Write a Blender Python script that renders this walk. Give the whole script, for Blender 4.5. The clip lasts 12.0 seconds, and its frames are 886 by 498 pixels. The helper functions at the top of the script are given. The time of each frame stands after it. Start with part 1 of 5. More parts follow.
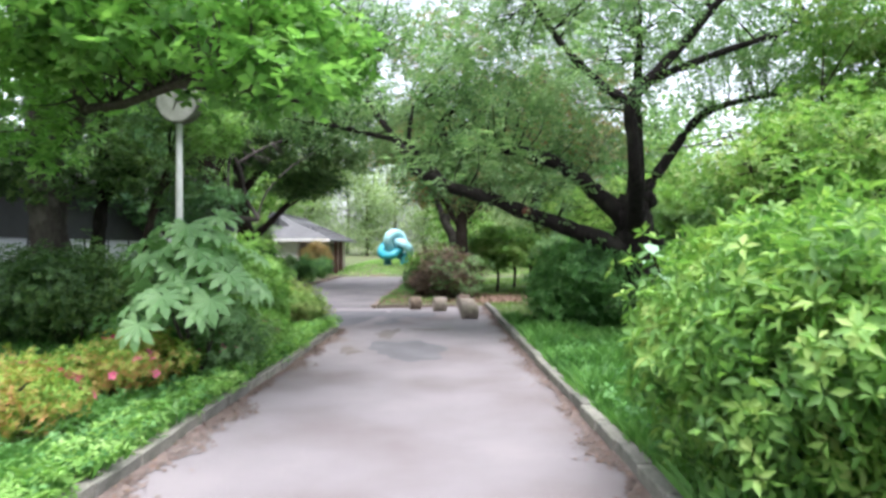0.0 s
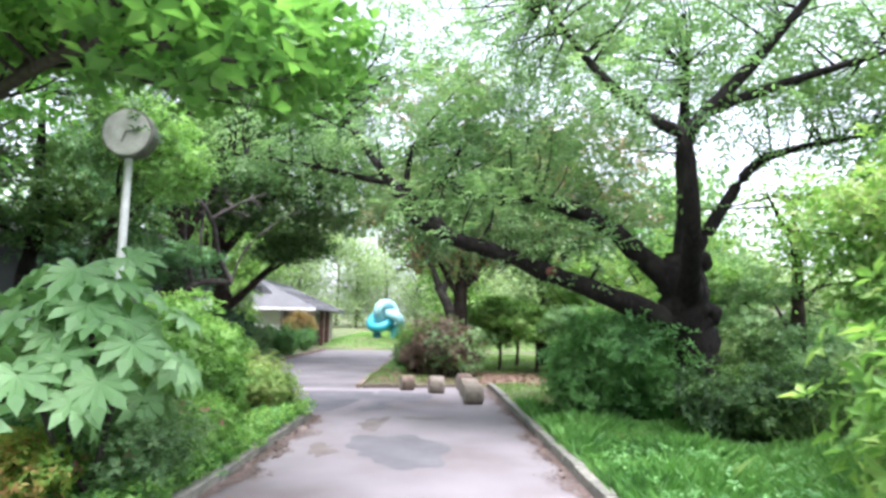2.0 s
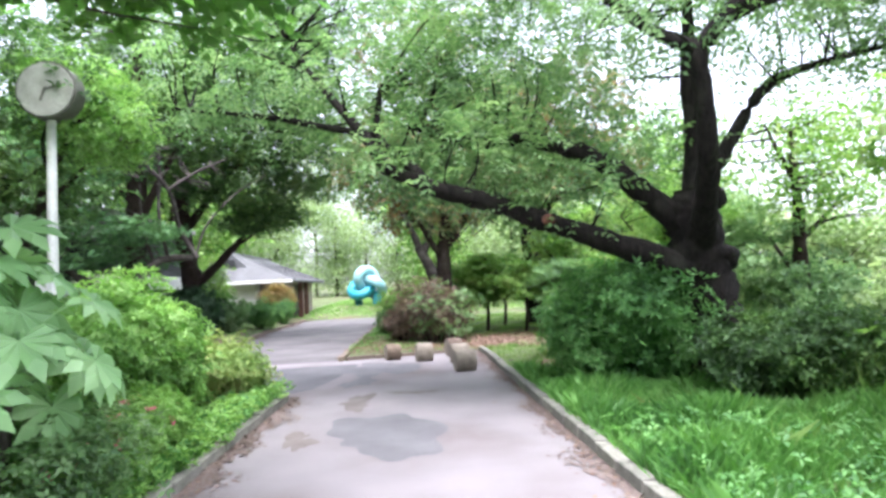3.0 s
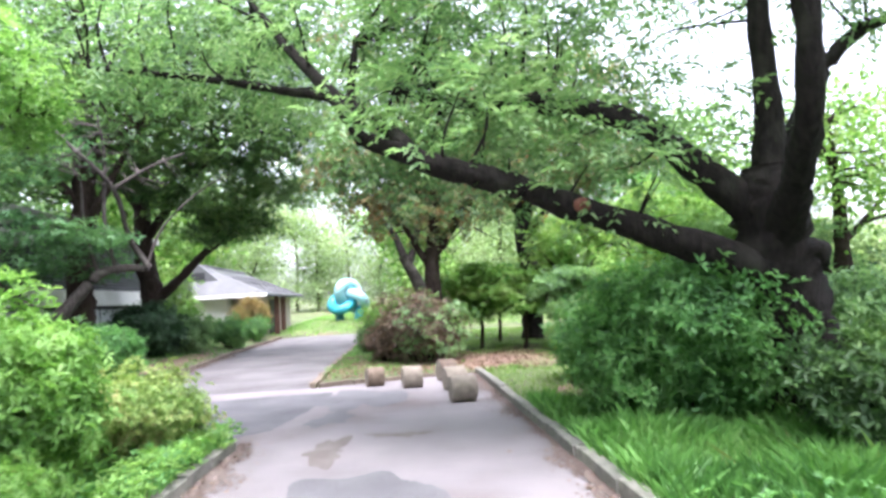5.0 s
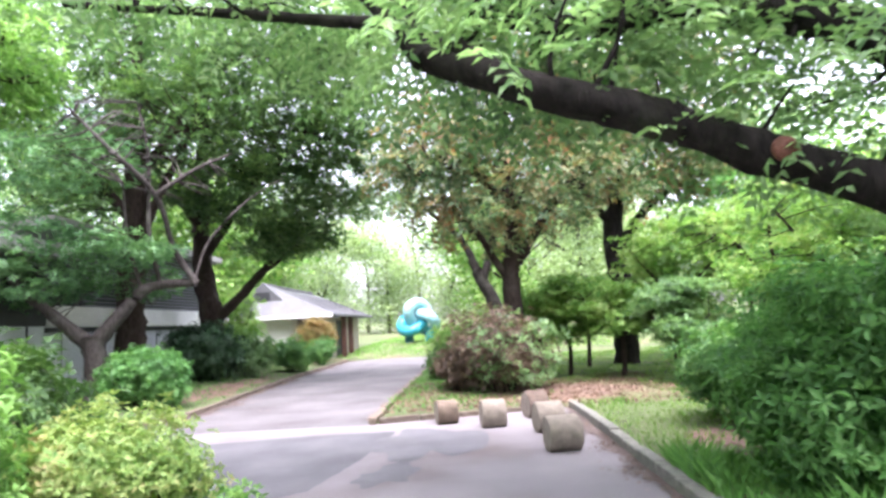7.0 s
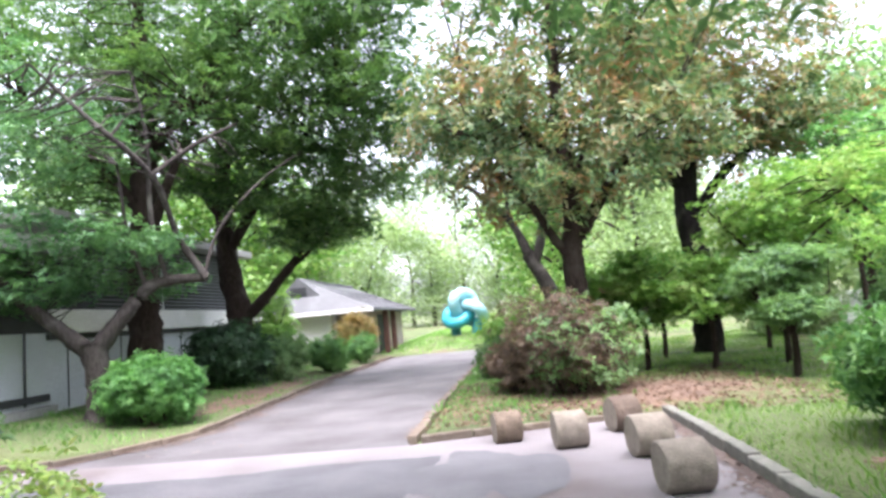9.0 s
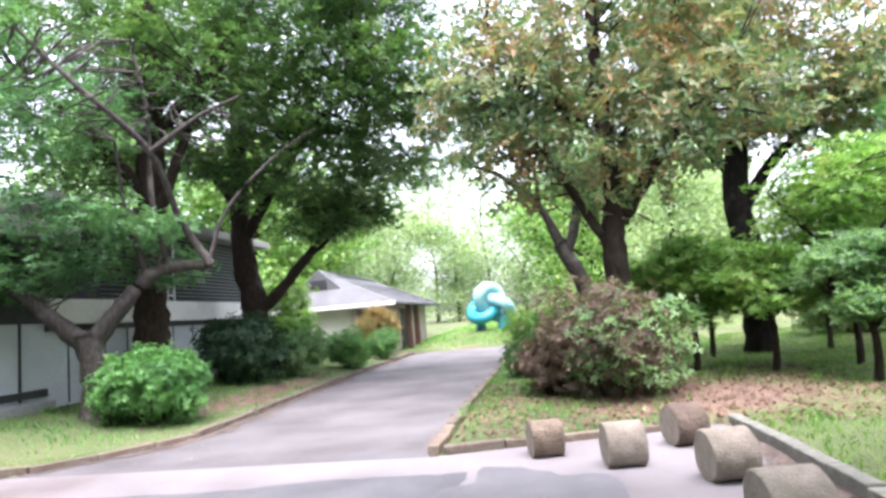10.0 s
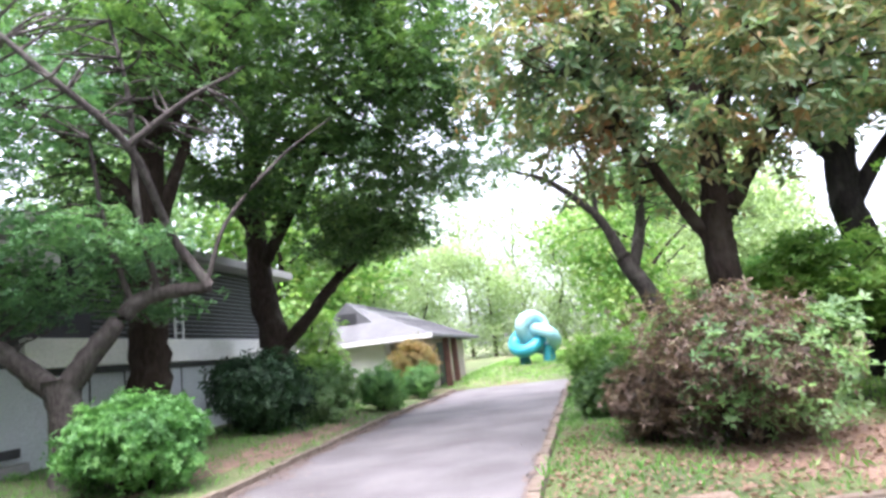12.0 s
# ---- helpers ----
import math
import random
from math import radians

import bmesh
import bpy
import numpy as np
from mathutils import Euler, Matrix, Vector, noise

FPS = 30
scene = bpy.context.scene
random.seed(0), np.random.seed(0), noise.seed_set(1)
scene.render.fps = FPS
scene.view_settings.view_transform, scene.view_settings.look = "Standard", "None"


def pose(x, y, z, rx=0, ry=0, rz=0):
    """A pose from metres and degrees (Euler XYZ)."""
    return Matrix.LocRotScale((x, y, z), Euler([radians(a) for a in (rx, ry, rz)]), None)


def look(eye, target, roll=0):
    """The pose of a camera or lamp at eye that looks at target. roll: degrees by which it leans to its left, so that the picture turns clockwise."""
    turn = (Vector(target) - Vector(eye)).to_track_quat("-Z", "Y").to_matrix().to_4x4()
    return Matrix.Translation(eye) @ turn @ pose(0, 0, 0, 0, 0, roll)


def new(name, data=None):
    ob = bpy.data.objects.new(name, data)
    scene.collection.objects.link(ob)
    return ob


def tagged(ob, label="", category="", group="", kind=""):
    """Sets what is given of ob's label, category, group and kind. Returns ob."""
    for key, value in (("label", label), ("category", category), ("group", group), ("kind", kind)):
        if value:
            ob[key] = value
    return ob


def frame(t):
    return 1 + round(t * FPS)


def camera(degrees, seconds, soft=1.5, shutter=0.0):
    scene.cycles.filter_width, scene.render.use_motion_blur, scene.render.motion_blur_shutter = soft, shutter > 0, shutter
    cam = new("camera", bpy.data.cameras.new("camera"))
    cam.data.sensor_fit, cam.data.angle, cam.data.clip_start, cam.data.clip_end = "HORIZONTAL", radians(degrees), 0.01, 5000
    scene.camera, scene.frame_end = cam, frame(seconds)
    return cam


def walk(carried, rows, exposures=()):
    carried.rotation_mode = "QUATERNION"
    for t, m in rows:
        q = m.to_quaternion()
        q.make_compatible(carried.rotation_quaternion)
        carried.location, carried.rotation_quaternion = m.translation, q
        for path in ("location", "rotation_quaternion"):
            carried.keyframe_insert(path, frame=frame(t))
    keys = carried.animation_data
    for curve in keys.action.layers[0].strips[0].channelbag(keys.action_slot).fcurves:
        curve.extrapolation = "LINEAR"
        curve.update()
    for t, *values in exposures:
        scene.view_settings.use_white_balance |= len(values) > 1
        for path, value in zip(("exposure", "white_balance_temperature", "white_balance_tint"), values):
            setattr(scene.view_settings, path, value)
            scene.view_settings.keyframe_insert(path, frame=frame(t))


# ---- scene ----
cam = camera(70.7, 12.0, soft=3.0, shutter=0.4)
METRES, EYE, TILT, LEAN, TURN = 13.4, 1.68, 0.0, 0.0, 0.0
ROWS = [
    (0.0, 0.0, 0.0, 0.0, 0.0, 0.0, -0.0),
    (0.5, -0.0039, 0.0423, -0.0019, -0.95, 2.21, -0.73),
    (1.0, -0.0078, 0.0851, -0.0036, 0.02, 2.82, -0.2),
    (1.5, -0.0123, 0.1278, -0.0056, -0.4, 6.73, -0.84),
    (2.0, -0.0133, 0.171, -0.0065, -0.85, 6.77, -1.14),
    (2.5, -0.0153, 0.2142, -0.0062, -2.01, 5.22, 0.95),
    (4.5, -0.0168, 0.374, -0.0076, -2.3, 0.92, 4.62),
    (5.0, -0.0186, 0.4121, -0.0089, -3.98, 4.51, 3.13),
    (5.5, -0.0172, 0.4516, -0.0099, 0.59, 5.96, 4.22),
    (6.0, -0.0195, 0.4891, -0.012, 0.6, 5.92, 3.36),
    (6.5, -0.0212, 0.5331, -0.014, 2.49, 7.26, 3.16),
    (8.5, -0.0367, 0.6963, -0.0145, 2.49, 4.79, 3.37),
    (9.0, -0.0388, 0.7374, -0.0145, 6.75, 6.41, 5.3),
    (9.5, -0.0458, 0.7775, -0.0164, 7.98, 7.44, 4.43),
    (10.0, -0.0511, 0.8218, -0.0184, 8.98, 6.25, 4.83),
    (10.5, -0.0607, 0.8643, -0.0208, 8.93, 7.93, 4.37),
    (11.0, -0.0714, 0.9065, -0.0235, 10.5, 10.25, 4.89),
    (11.5, -0.088, 0.9454, -0.0254, 12.52, 8.7, 5.13),
    (12.0, -0.1054, 0.9866, -0.0253, 11.94, 9.86, 6.72),
]
walk(cam, [(t, pose(0, 0, EYE, TILT, LEAN, TURN) @ pose(METRES * x, METRES * y, METRES * z, 90 + pitch, roll, yaw)) for t, x, y, z, yaw, pitch, roll in ROWS],
     exposures=[(0.0, 1.8, 6150, 14), (0.5, 1.92, 6000, 18), (2.5, 2.28, 6000, 17), (5.5, 2.66, 6050, 19), (6.5, 2.78, 6100, 24), (8.5, 2.53, 6150, 19), (12.0, 2.6, 6080, 21)])

# ---------------------------------------------------------------- light
world = bpy.data.worlds.new("world")
scene.world = world
world.use_nodes = True
wn = world.node_tree.nodes
wl = world.node_tree.links
sky = wn.new("ShaderNodeTexSky")
sky.sky_type = "NISHITA"
sky.sun_disc = False
sky.sun_elevation = radians(70)
sky.sun_rotation = radians(167)
sky.dust_density = 4.0
sky.air_density = 1.0
hsv = wn.new("ShaderNodeHueSaturation")
hsv.inputs["Saturation"].default_value = 0.3
wl.new(sky.outputs[0], hsv.inputs["Color"])
wl.new(hsv.outputs[0], wn["Background"].inputs[0])
wn["Background"].inputs[1].default_value = 0.15

sun_data = bpy.data.lights.new("sun", "SUN")
sun_data.energy = 1.6
sun_data.angle = radians(50)
sun_data.color = (1.0, 0.95, 0.88)
sun = new("sun", sun_data)
sun.matrix_world = look((2, -9, 30), (0, 0, 0))


# ---------------------------------------------------------------- materials
def shader(name):
    m = bpy.data.materials.new(name)
    m.use_nodes = True
    return m, m.node_tree.nodes, m.node_tree.links, m.node_tree.nodes["Principled BSDF"]


def ramp(nodes, stops):
    r = nodes.new("ShaderNodeValToRGB")
    el = r.color_ramp.elements
    while len(el) < len(stops):
        el.new(0.5)
    for e, (p, c) in zip(el, stops):
        e.position = p
        e.color = (*c, 1)
    return r


def surface(name, a, b, scale=6.0, rough=0.8, fine=60.0, bump=0.3, metal=0.0, c=None, distance=0.02):
    """Two scales of variation: broad patches between a and b, fine grain and relief."""
    m, n, l, p = shader(name)
    co = n.new("ShaderNodeTexCoord")
    big = n.new("ShaderNodeTexNoise")
    big.inputs["Scale"].default_value = scale
    big.inputs["Detail"].default_value = 5
    grain = n.new("ShaderNodeTexNoise")
    grain.inputs["Scale"].default_value = fine
    grain.inputs["Detail"].default_value = 3
    l.new(co.outputs["Object"], big.inputs["Vector"])
    l.new(co.outputs["Object"], grain.inputs["Vector"])
    stops = [(0.3, a), (0.7, b)] if c is None else [(0.3, a), (0.52, b), (0.7, c)]
    cr = ramp(n, stops)
    l.new(big.outputs[0], cr.inputs[0])
    mix = n.new("ShaderNodeMix")
    mix.data_type = "RGBA"
    mix.blend_type = "MULTIPLY"
    mix.inputs[0].default_value = 0.6
    gr = ramp(n, [(0.25, (0.55, 0.55, 0.55)), (0.7, (1.15, 1.15, 1.15))])
    l.new(grain.outputs[0], gr.inputs[0])
    l.new(cr.outputs[0], mix.inputs[6])
    l.new(gr.outputs[0], mix.inputs[7])
    l.new(mix.outputs[2], p.inputs["Base Color"])
    p.inputs["Roughness"].default_value = rough
    p.inputs["Metallic"].default_value = metal
    bp = n.new("ShaderNodeBump")
    bp.inputs["Strength"].default_value = bump
    bp.inputs["Distance"].default_value = distance
    l.new(grain.outputs[0], bp.inputs["Height"])
    l.new(bp.outputs[0], p.inputs["Normal"])
    return m


def leafy(name, cols, trans=0.35, rough=0.5, patch=0.7):
    """Leaf surface: colour differs from leaf to leaf and from clump to clump; light shines through."""
    m, n, l, p = shader(name)
    geo = n.new("ShaderNodeNewGeometry")
    co = n.new("ShaderNodeTexCoord")
    nz = n.new("ShaderNodeTexNoise")
    nz.inputs["Scale"].default_value = patch
    l.new(co.outputs["Object"], nz.inputs["Vector"])
    add = n.new("ShaderNodeMath")
    add.operation = "MULTIPLY_ADD"
    add.inputs[1].default_value = 0.55
    l.new(geo.outputs["Random Per Island"], add.inputs[0])
    sub = n.new("ShaderNodeMath")
    sub.operation = "MULTIPLY_ADD"
    sub.inputs[1].default_value = 1.6
    sub.inputs[2].default_value = -0.58
    l.new(nz.outputs[0], sub.inputs[0])
    l.new(sub.outputs[0], add.inputs[2])
    cr = ramp(n, [(i / max(1, len(cols) - 1), c) for i, c in enumerate(cols)])
    l.new(add.outputs[0], cr.inputs[0])
    l.new(cr.outputs[0], p.inputs["Base Color"])
    p.inputs["Roughness"].default_value = rough
    p.inputs["Specular IOR Level"].default_value = 0.35
    tr = n.new("ShaderNodeBsdfTranslucent")
    tint = n.new("ShaderNodeMix")
    tint.data_type = "RGBA"
    tint.blend_type = "MULTIPLY"
    tint.inputs[0].default_value = 1.0
    tint.inputs[7].default_value = (1.45, 1.55, 1.0, 1)
    l.new(cr.outputs[0], tint.inputs[6])
    l.new(tint.outputs[2], tr.inputs[0])
    mx = n.new("ShaderNodeMixShader")
    mx.inputs[0].default_value = trans
    l.new(p.outputs[0], mx.inputs[1])
    l.new(tr.outputs[0], mx.inputs[2])
    l.new(mx.outputs[0], n["Material Output"].inputs[0])
    return m


def random_tone(name, a, b, rough=0.8, fine=40.0, bump=0.4):
    """Separate pieces: each takes its own tone between a and b."""
    m = surface(name, a, b, 8.0, rough, fine, bump)
    n, l = m.node_tree.nodes, m.node_tree.links
    info = n.new("ShaderNodeObjectInfo")
    cr = ramp(n, [(0.0, (0.75, 0.75, 0.75)), (1.0, (1.15, 1.12, 1.08))])
    l.new(info.outputs["Random"], cr.inputs[0])
    mul = n.new("ShaderNodeMix")
    mul.data_type = "RGBA"
    mul.blend_type = "MULTIPLY"
    mul.inputs[0].default_value = 1.0
    p = n["Principled BSDF"]
    src = p.inputs["Base Color"].links[0].from_socket
    l.new(src, mul.inputs[6])
    l.new(cr.outputs[0], mul.inputs[7])
    l.new(mul.outputs[2], p.inputs["Base Color"])
    return m


M_ASPHALT = surface("asphalt_pale", (0.12, 0.10, 0.10), (0.18, 0.165, 0.176), 0.55, 0.85, 90, 0.25, c=(0.22, 0.2, 0.21))
M_ROAD = surface("asphalt_grey", (0.074, 0.067, 0.071), (0.11, 0.103, 0.11), 0.8, 0.85, 70, 0.35, c=(0.14, 0.13, 0.135))
M_PATCH = surface("asphalt_patch", (0.09, 0.088, 0.098), (0.13, 0.127, 0.138), 1.6, 0.85, 90, 0.3)
M_PATCH_DARK = surface("asphalt_dark", (0.07, 0.069, 0.078), (0.1, 0.099, 0.11), 1.1, 0.85, 90, 0.3, c=(0.125, 0.12, 0.13))
M_DUST = surface("rusty_dust", (0.115, 0.095, 0.088), (0.165, 0.145, 0.14), 2.5, 0.95, 70, 0.3)
M_KERB = random_tone("kerb_concrete", (0.13, 0.135, 0.115), (0.24, 0.235, 0.215), 0.9, 45, 0.5)
M_KERB_BROWN = random_tone("kerb_brown", (0.11, 0.08, 0.06), (0.18, 0.15, 0.125), 0.9, 45, 0.5)
M_GROUND = surface("lawn_soil", (0.055, 0.08, 0.028), (0.095, 0.125, 0.045), 0.45, 0.95, 25, 0.8, c=(0.15, 0.115, 0.075), distance=0.05)
M_LITTER = surface("leaf_litter", (0.10, 0.065, 0.05), (0.2, 0.13, 0.095), 3.0, 0.95, 30, 0.8, distance=0.04)
def bark(name, a, b, c, fine=16.0, bump=0.7):
    """Furrowed bark: grain drawn out along the stem, with paler lichen blotches c."""
    m, n, l, p = shader(name)
    co = n.new("ShaderNodeTexCoord")
    mp = n.new("ShaderNodeMapping")
    mp.inputs["Scale"].default_value = (1.0, 1.0, 0.28)
    l.new(co.outputs["Object"], mp.inputs["Vector"])
    grain = n.new("ShaderNodeTexNoise")
    grain.inputs["Scale"].default_value = fine
    grain.inputs["Detail"].default_value = 6
    grain.inputs["Roughness"].default_value = 0.65
    l.new(mp.outputs[0], grain.inputs["Vector"])
    blot = n.new("ShaderNodeTexNoise")
    blot.inputs["Scale"].default_value = 2.2
    blot.inputs["Detail"].default_value = 5
    l.new(co.outputs["Object"], blot.inputs["Vector"])
    cr = ramp(n, [(0.35, a), (0.65, b)])
    l.new(grain.outputs[0], cr.inputs[0])
    br = ramp(n, [(0.55, (0, 0, 0)), (0.72, (1, 1, 1))])
    l.new(blot.outputs[0], br.inputs[0])
    mix = n.new("ShaderNodeMix")
    mix.data_type = "RGBA"
    mix.inputs[7].default_value = (*c, 1)
    l.new(br.outputs[0], mix.inputs[0])
    l.new(cr.outputs[0], mix.inputs[6])
    l.new(mix.outputs[2], p.inputs["Base Color"])
    p.inputs["Roughness"].default_value = 0.9
    p.inputs["Specular IOR Level"].default_value = 0.2
    bp = n.new("ShaderNodeBump")
    bp.inputs["Strength"].default_value = bump
    bp.inputs["Distance"].default_value = 0.07
    l.new(grain.outputs[0], bp.inputs["Height"])
    l.new(bp.outputs[0], p.inputs["Normal"])
    return m


M_BARK_DARK = bark("bark_dark", (0.006, 0.005, 0.005), (0.02, 0.016, 0.015), (0.035, 0.033, 0.028))
M_BARK_BROWN = bark("bark_brown", (0.018, 0.012, 0.01), (0.045, 0.032, 0.027), (0.06, 0.05, 0.04), 20)
M_BARK_GREY = bark("bark_grey", (0.034, 0.029, 0.027), (0.082, 0.072, 0.067), (0.13, 0.12, 0.11), 20)
M_WOUND = surface("wound_wood", (0.06, 0.02, 0.012), (0.13, 0.045, 0.025), 9, 0.8, 40, 0.6)
M_LOGEND = surface("log_wood", (0.18, 0.15, 0.12), (0.29, 0.25, 0.21), 9, 0.85, 60, 0.6)
M_LOGSIDE = surface("log_bark", (0.10, 0.075, 0.055), (0.20, 0.15, 0.115), 7, 0.9, 35, 0.9)
M_LOGDARK = surface("log_dark", (0.08, 0.055, 0.042), (0.13, 0.095, 0.075), 7, 0.9, 35, 0.9)

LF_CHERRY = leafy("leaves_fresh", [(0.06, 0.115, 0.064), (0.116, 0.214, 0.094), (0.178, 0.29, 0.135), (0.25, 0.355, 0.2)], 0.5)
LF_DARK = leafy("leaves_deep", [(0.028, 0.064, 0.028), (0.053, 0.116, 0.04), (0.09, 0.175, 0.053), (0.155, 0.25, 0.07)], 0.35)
LF_MID = leafy("leaves_mid", [(0.04, 0.112, 0.045), (0.08, 0.195, 0.066), (0.135, 0.28, 0.085), (0.2, 0.365, 0.11)], 0.35, patch=1.5)
LF_LIME = leafy("leaves_lime", [(0.0869, 0.199, 0.049), (0.149, 0.303, 0.07), (0.223, 0.399, 0.112), (0.323, 0.482, 0.182)], 0.4, patch=1.8)
LF_AZALEA = leafy("leaves_azalea", [(0.072, 0.2, 0.036), (0.156, 0.312, 0.054), (0.264, 0.375, 0.072), (0.396, 0.275, 0.096), (0.432, 0.188, 0.096)], 0.35, patch=1.5)
LF_GOLD = leafy("leaves_gold", [(0.12, 0.23, 0.06), (0.2, 0.31, 0.085), (0.28, 0.36, 0.12), (0.35, 0.29, 0.14)], 0.35, patch=2.2)
LF_PALE = leafy("leaves_pale", [(0.2, 0.36, 0.24), (0.28, 0.44, 0.3), (0.36, 0.52, 0.38)], 0.3)
LF_SHRUB = leafy("leaves_shrub", [(0.045, 0.12, 0.028), (0.09, 0.205, 0.045), (0.145, 0.29, 0.065), (0.23, 0.38, 0.095), (0.31, 0.41, 0.13)], 0.4, patch=2.6)
LF_DEEP = leafy("leaves_blackish", [(0.012, 0.035, 0.018), (0.02, 0.055, 0.025), (0.035, 0.085, 0.032)], 0.25)
LF_BLUE = leafy("leaves_bluish", [(0.034, 0.09, 0.048), (0.062, 0.148, 0.07), (0.1, 0.21, 0.09), (0.14, 0.26, 0.11)], 0.35)
LF_BRIGHT = leafy("leaves_bright", [(0.046, 0.126, 0.045), (0.084, 0.213, 0.067), (0.132, 0.301, 0.09), (0.2, 0.369, 0.145)], 0.4, patch=1.6)
LF_MAPLE = leafy("leaves_maple", [(0.058, 0.145, 0.038), (0.1, 0.232, 0.055), (0.155, 0.325, 0.078), (0.23, 0.395, 0.12)], 0.45, patch=1.4)
LF_YELLOW = leafy("leaves_yellowish", [(0.059, 0.145, 0.035), (0.118, 0.242, 0.0525), (0.186, 0.31, 0.0875), (0.253, 0.31, 0.122)], 0.45, patch=1.2)
LF_RUST = leafy("leaves_rusty", [(0.04, 0.09, 0.0438), (0.085, 0.15, 0.0688), (0.16, 0.2, 0.1), (0.22, 0.17, 0.0875), (0.26, 0.12, 0.05)], 0.4, patch=1.0)
LF_BROWN = leafy("leaves_brownish", [(0.05, 0.045, 0.035), (0.10, 0.07, 0.055), (0.16, 0.11, 0.085), (0.11, 0.13, 0.055)], 0.3, patch=1.8)
LF_ORANGE = leafy("leaves_orange", [(0.10, 0.13, 0.04), (0.2, 0.17, 0.06), (0.26, 0.18, 0.075), (0.29, 0.15, 0.07)], 0.35, patch=2.0)
LF_FATSIA = leafy("leaves_glossy", [(0.14, 0.275, 0.115), (0.2, 0.365, 0.16), (0.29, 0.475, 0.23), (0.4, 0.58, 0.32)], 0.3, 0.35)
# Haze over the distance is put into these paler, greyer greens.
LF_FAR_HAZE = leafy("leaves_far_haze", [(0.13, 0.194, 0.098), (0.205, 0.291, 0.14), (0.292, 0.378, 0.21), (0.367, 0.427, 0.28)], 0.5, patch=0.25)
LF_GRASS = leafy("grass_blades", [(0.042, 0.122, 0.03), (0.083, 0.21, 0.05), (0.13, 0.295, 0.07), (0.2, 0.36, 0.12)], 0.4, patch=0.8)
LF_PINK = leafy("petals_pink", [(0.45, 0.07, 0.16), (0.6, 0.12, 0.24), (0.65, 0.2, 0.3)], 0.3)
LF_EARTH = leafy("earth_crumbs", [(0.1, 0.075, 0.065), (0.145, 0.112, 0.1), (0.19, 0.155, 0.142)], 0.0, 0.95)
LF_DRY = leafy("leaves_dry", [(0.09, 0.055, 0.04), (0.15, 0.09, 0.065), (0.22, 0.15, 0.10)], 0.1)

# One cyan sculpture: shaded parts in two deeper tones, lit parts painted pale.
M_SHADE_CYAN = surface("sculpture_shade", (0.015, 0.24, 0.33), (0.04, 0.34, 0.43), 2.0, 0.4, 60, 0.1)
M_SHADE_DEEP = surface("sculpture_deep_shade", (0.01, 0.14, 0.22), (0.02, 0.22, 0.32), 2.0, 0.4, 60, 0.1)
M_LIT_CYAN = surface("sculpture_lit", (0.24, 0.5, 0.58), (0.36, 0.62, 0.69), 2.0, 0.5, 60, 0.1)
M_ROOF = surface("roof_slate", (0.075, 0.077, 0.085), (0.115, 0.118, 0.128), 1.5, 0.7, 30, 0.4)
M_WHITE = surface("plaster_white", (0.66, 0.66, 0.65), (0.8, 0.8, 0.79), 1.2, 0.85, 40, 0.2)
M_PINKWALL = surface("plaster_pinkish", (0.36, 0.30, 0.27), (0.46, 0.40, 0.36), 1.2, 0.85, 40, 0.2)
M_POST = surface("post_red_brown", (0.07, 0.03, 0.022), (0.11, 0.05, 0.035), 4, 0.7, 40, 0.3)
M_GREYWALL = surface("wall_grey_blue", (0.42, 0.45, 0.48), (0.53, 0.565, 0.59), 0.8, 0.7, 40, 0.15)
# For dark joints, rails and vents; also paints the shade under eaves and fascia.
M_DARK = surface("dark_and_shade", (0.015, 0.017, 0.02), (0.03, 0.032, 0.036), 3, 0.6, 40, 0.2)
M_LOUVRE = surface("louvre_metal", (0.10, 0.11, 0.13), (0.16, 0.17, 0.19), 2.0, 0.5, 50, 0.1)
M_SLAB = surface("roof_slab_concrete", (0.22, 0.22, 0.21), (0.34, 0.34, 0.33), 0.8, 0.9, 30, 0.4)
M_METAL = surface("painted_pole", (0.55, 0.57, 0.58), (0.7, 0.71, 0.72), 5, 0.45, 60, 0.1, metal=0.2)
M_CLOCK = surface("clock_face", (0.22, 0.225, 0.2), (0.32, 0.325, 0.29), 6, 0.35, 60, 0.05)
M_RIM = surface("clock_rim", (0.06, 0.06, 0.05), (0.12, 0.12, 0.10), 6, 0.5, 60, 0.1)


# ---------------------------------------------------------------- mesh helpers
RNG = np.random.default_rng(7)
BASE = {}


def thing(name, loc, label, category, group="", kind=""):
    ob = new(name)
    ob.location = loc
    ob.empty_display_size = 0.2
    BASE[ob] = np.array(loc, float)
    return tagged(ob, label, category, group, kind)


def raw_mesh(name, verts, faces, mat, smooth=False):
    me = bpy.data.meshes.new(name)
    me.from_pydata([tuple(v) for v in verts], [], [tuple(f) for f in faces])
    me.materials.append(mat)
    if smooth:
        me.polygons.foreach_set("use_smooth", [True] * len(me.polygons))
    me.update()
    return me


def tri_mesh(name, verts, tris, mat):
    verts = np.ascontiguousarray(verts, np.float32)
    tris = np.ascontiguousarray(tris, np.int32)
    me = bpy.data.meshes.new(name)
    me.vertices.add(len(verts))
    me.vertices.foreach_set("co", verts.ravel())
    me.loops.add(tris.size)
    me.loops.foreach_set("vertex_index", tris.ravel())
    me.polygons.add(len(tris))
    me.polygons.foreach_set("loop_start", np.arange(0, tris.size, 3, dtype=np.int32))
    me.update(calc_edges=True)
    me.materials.append(mat)
    return me


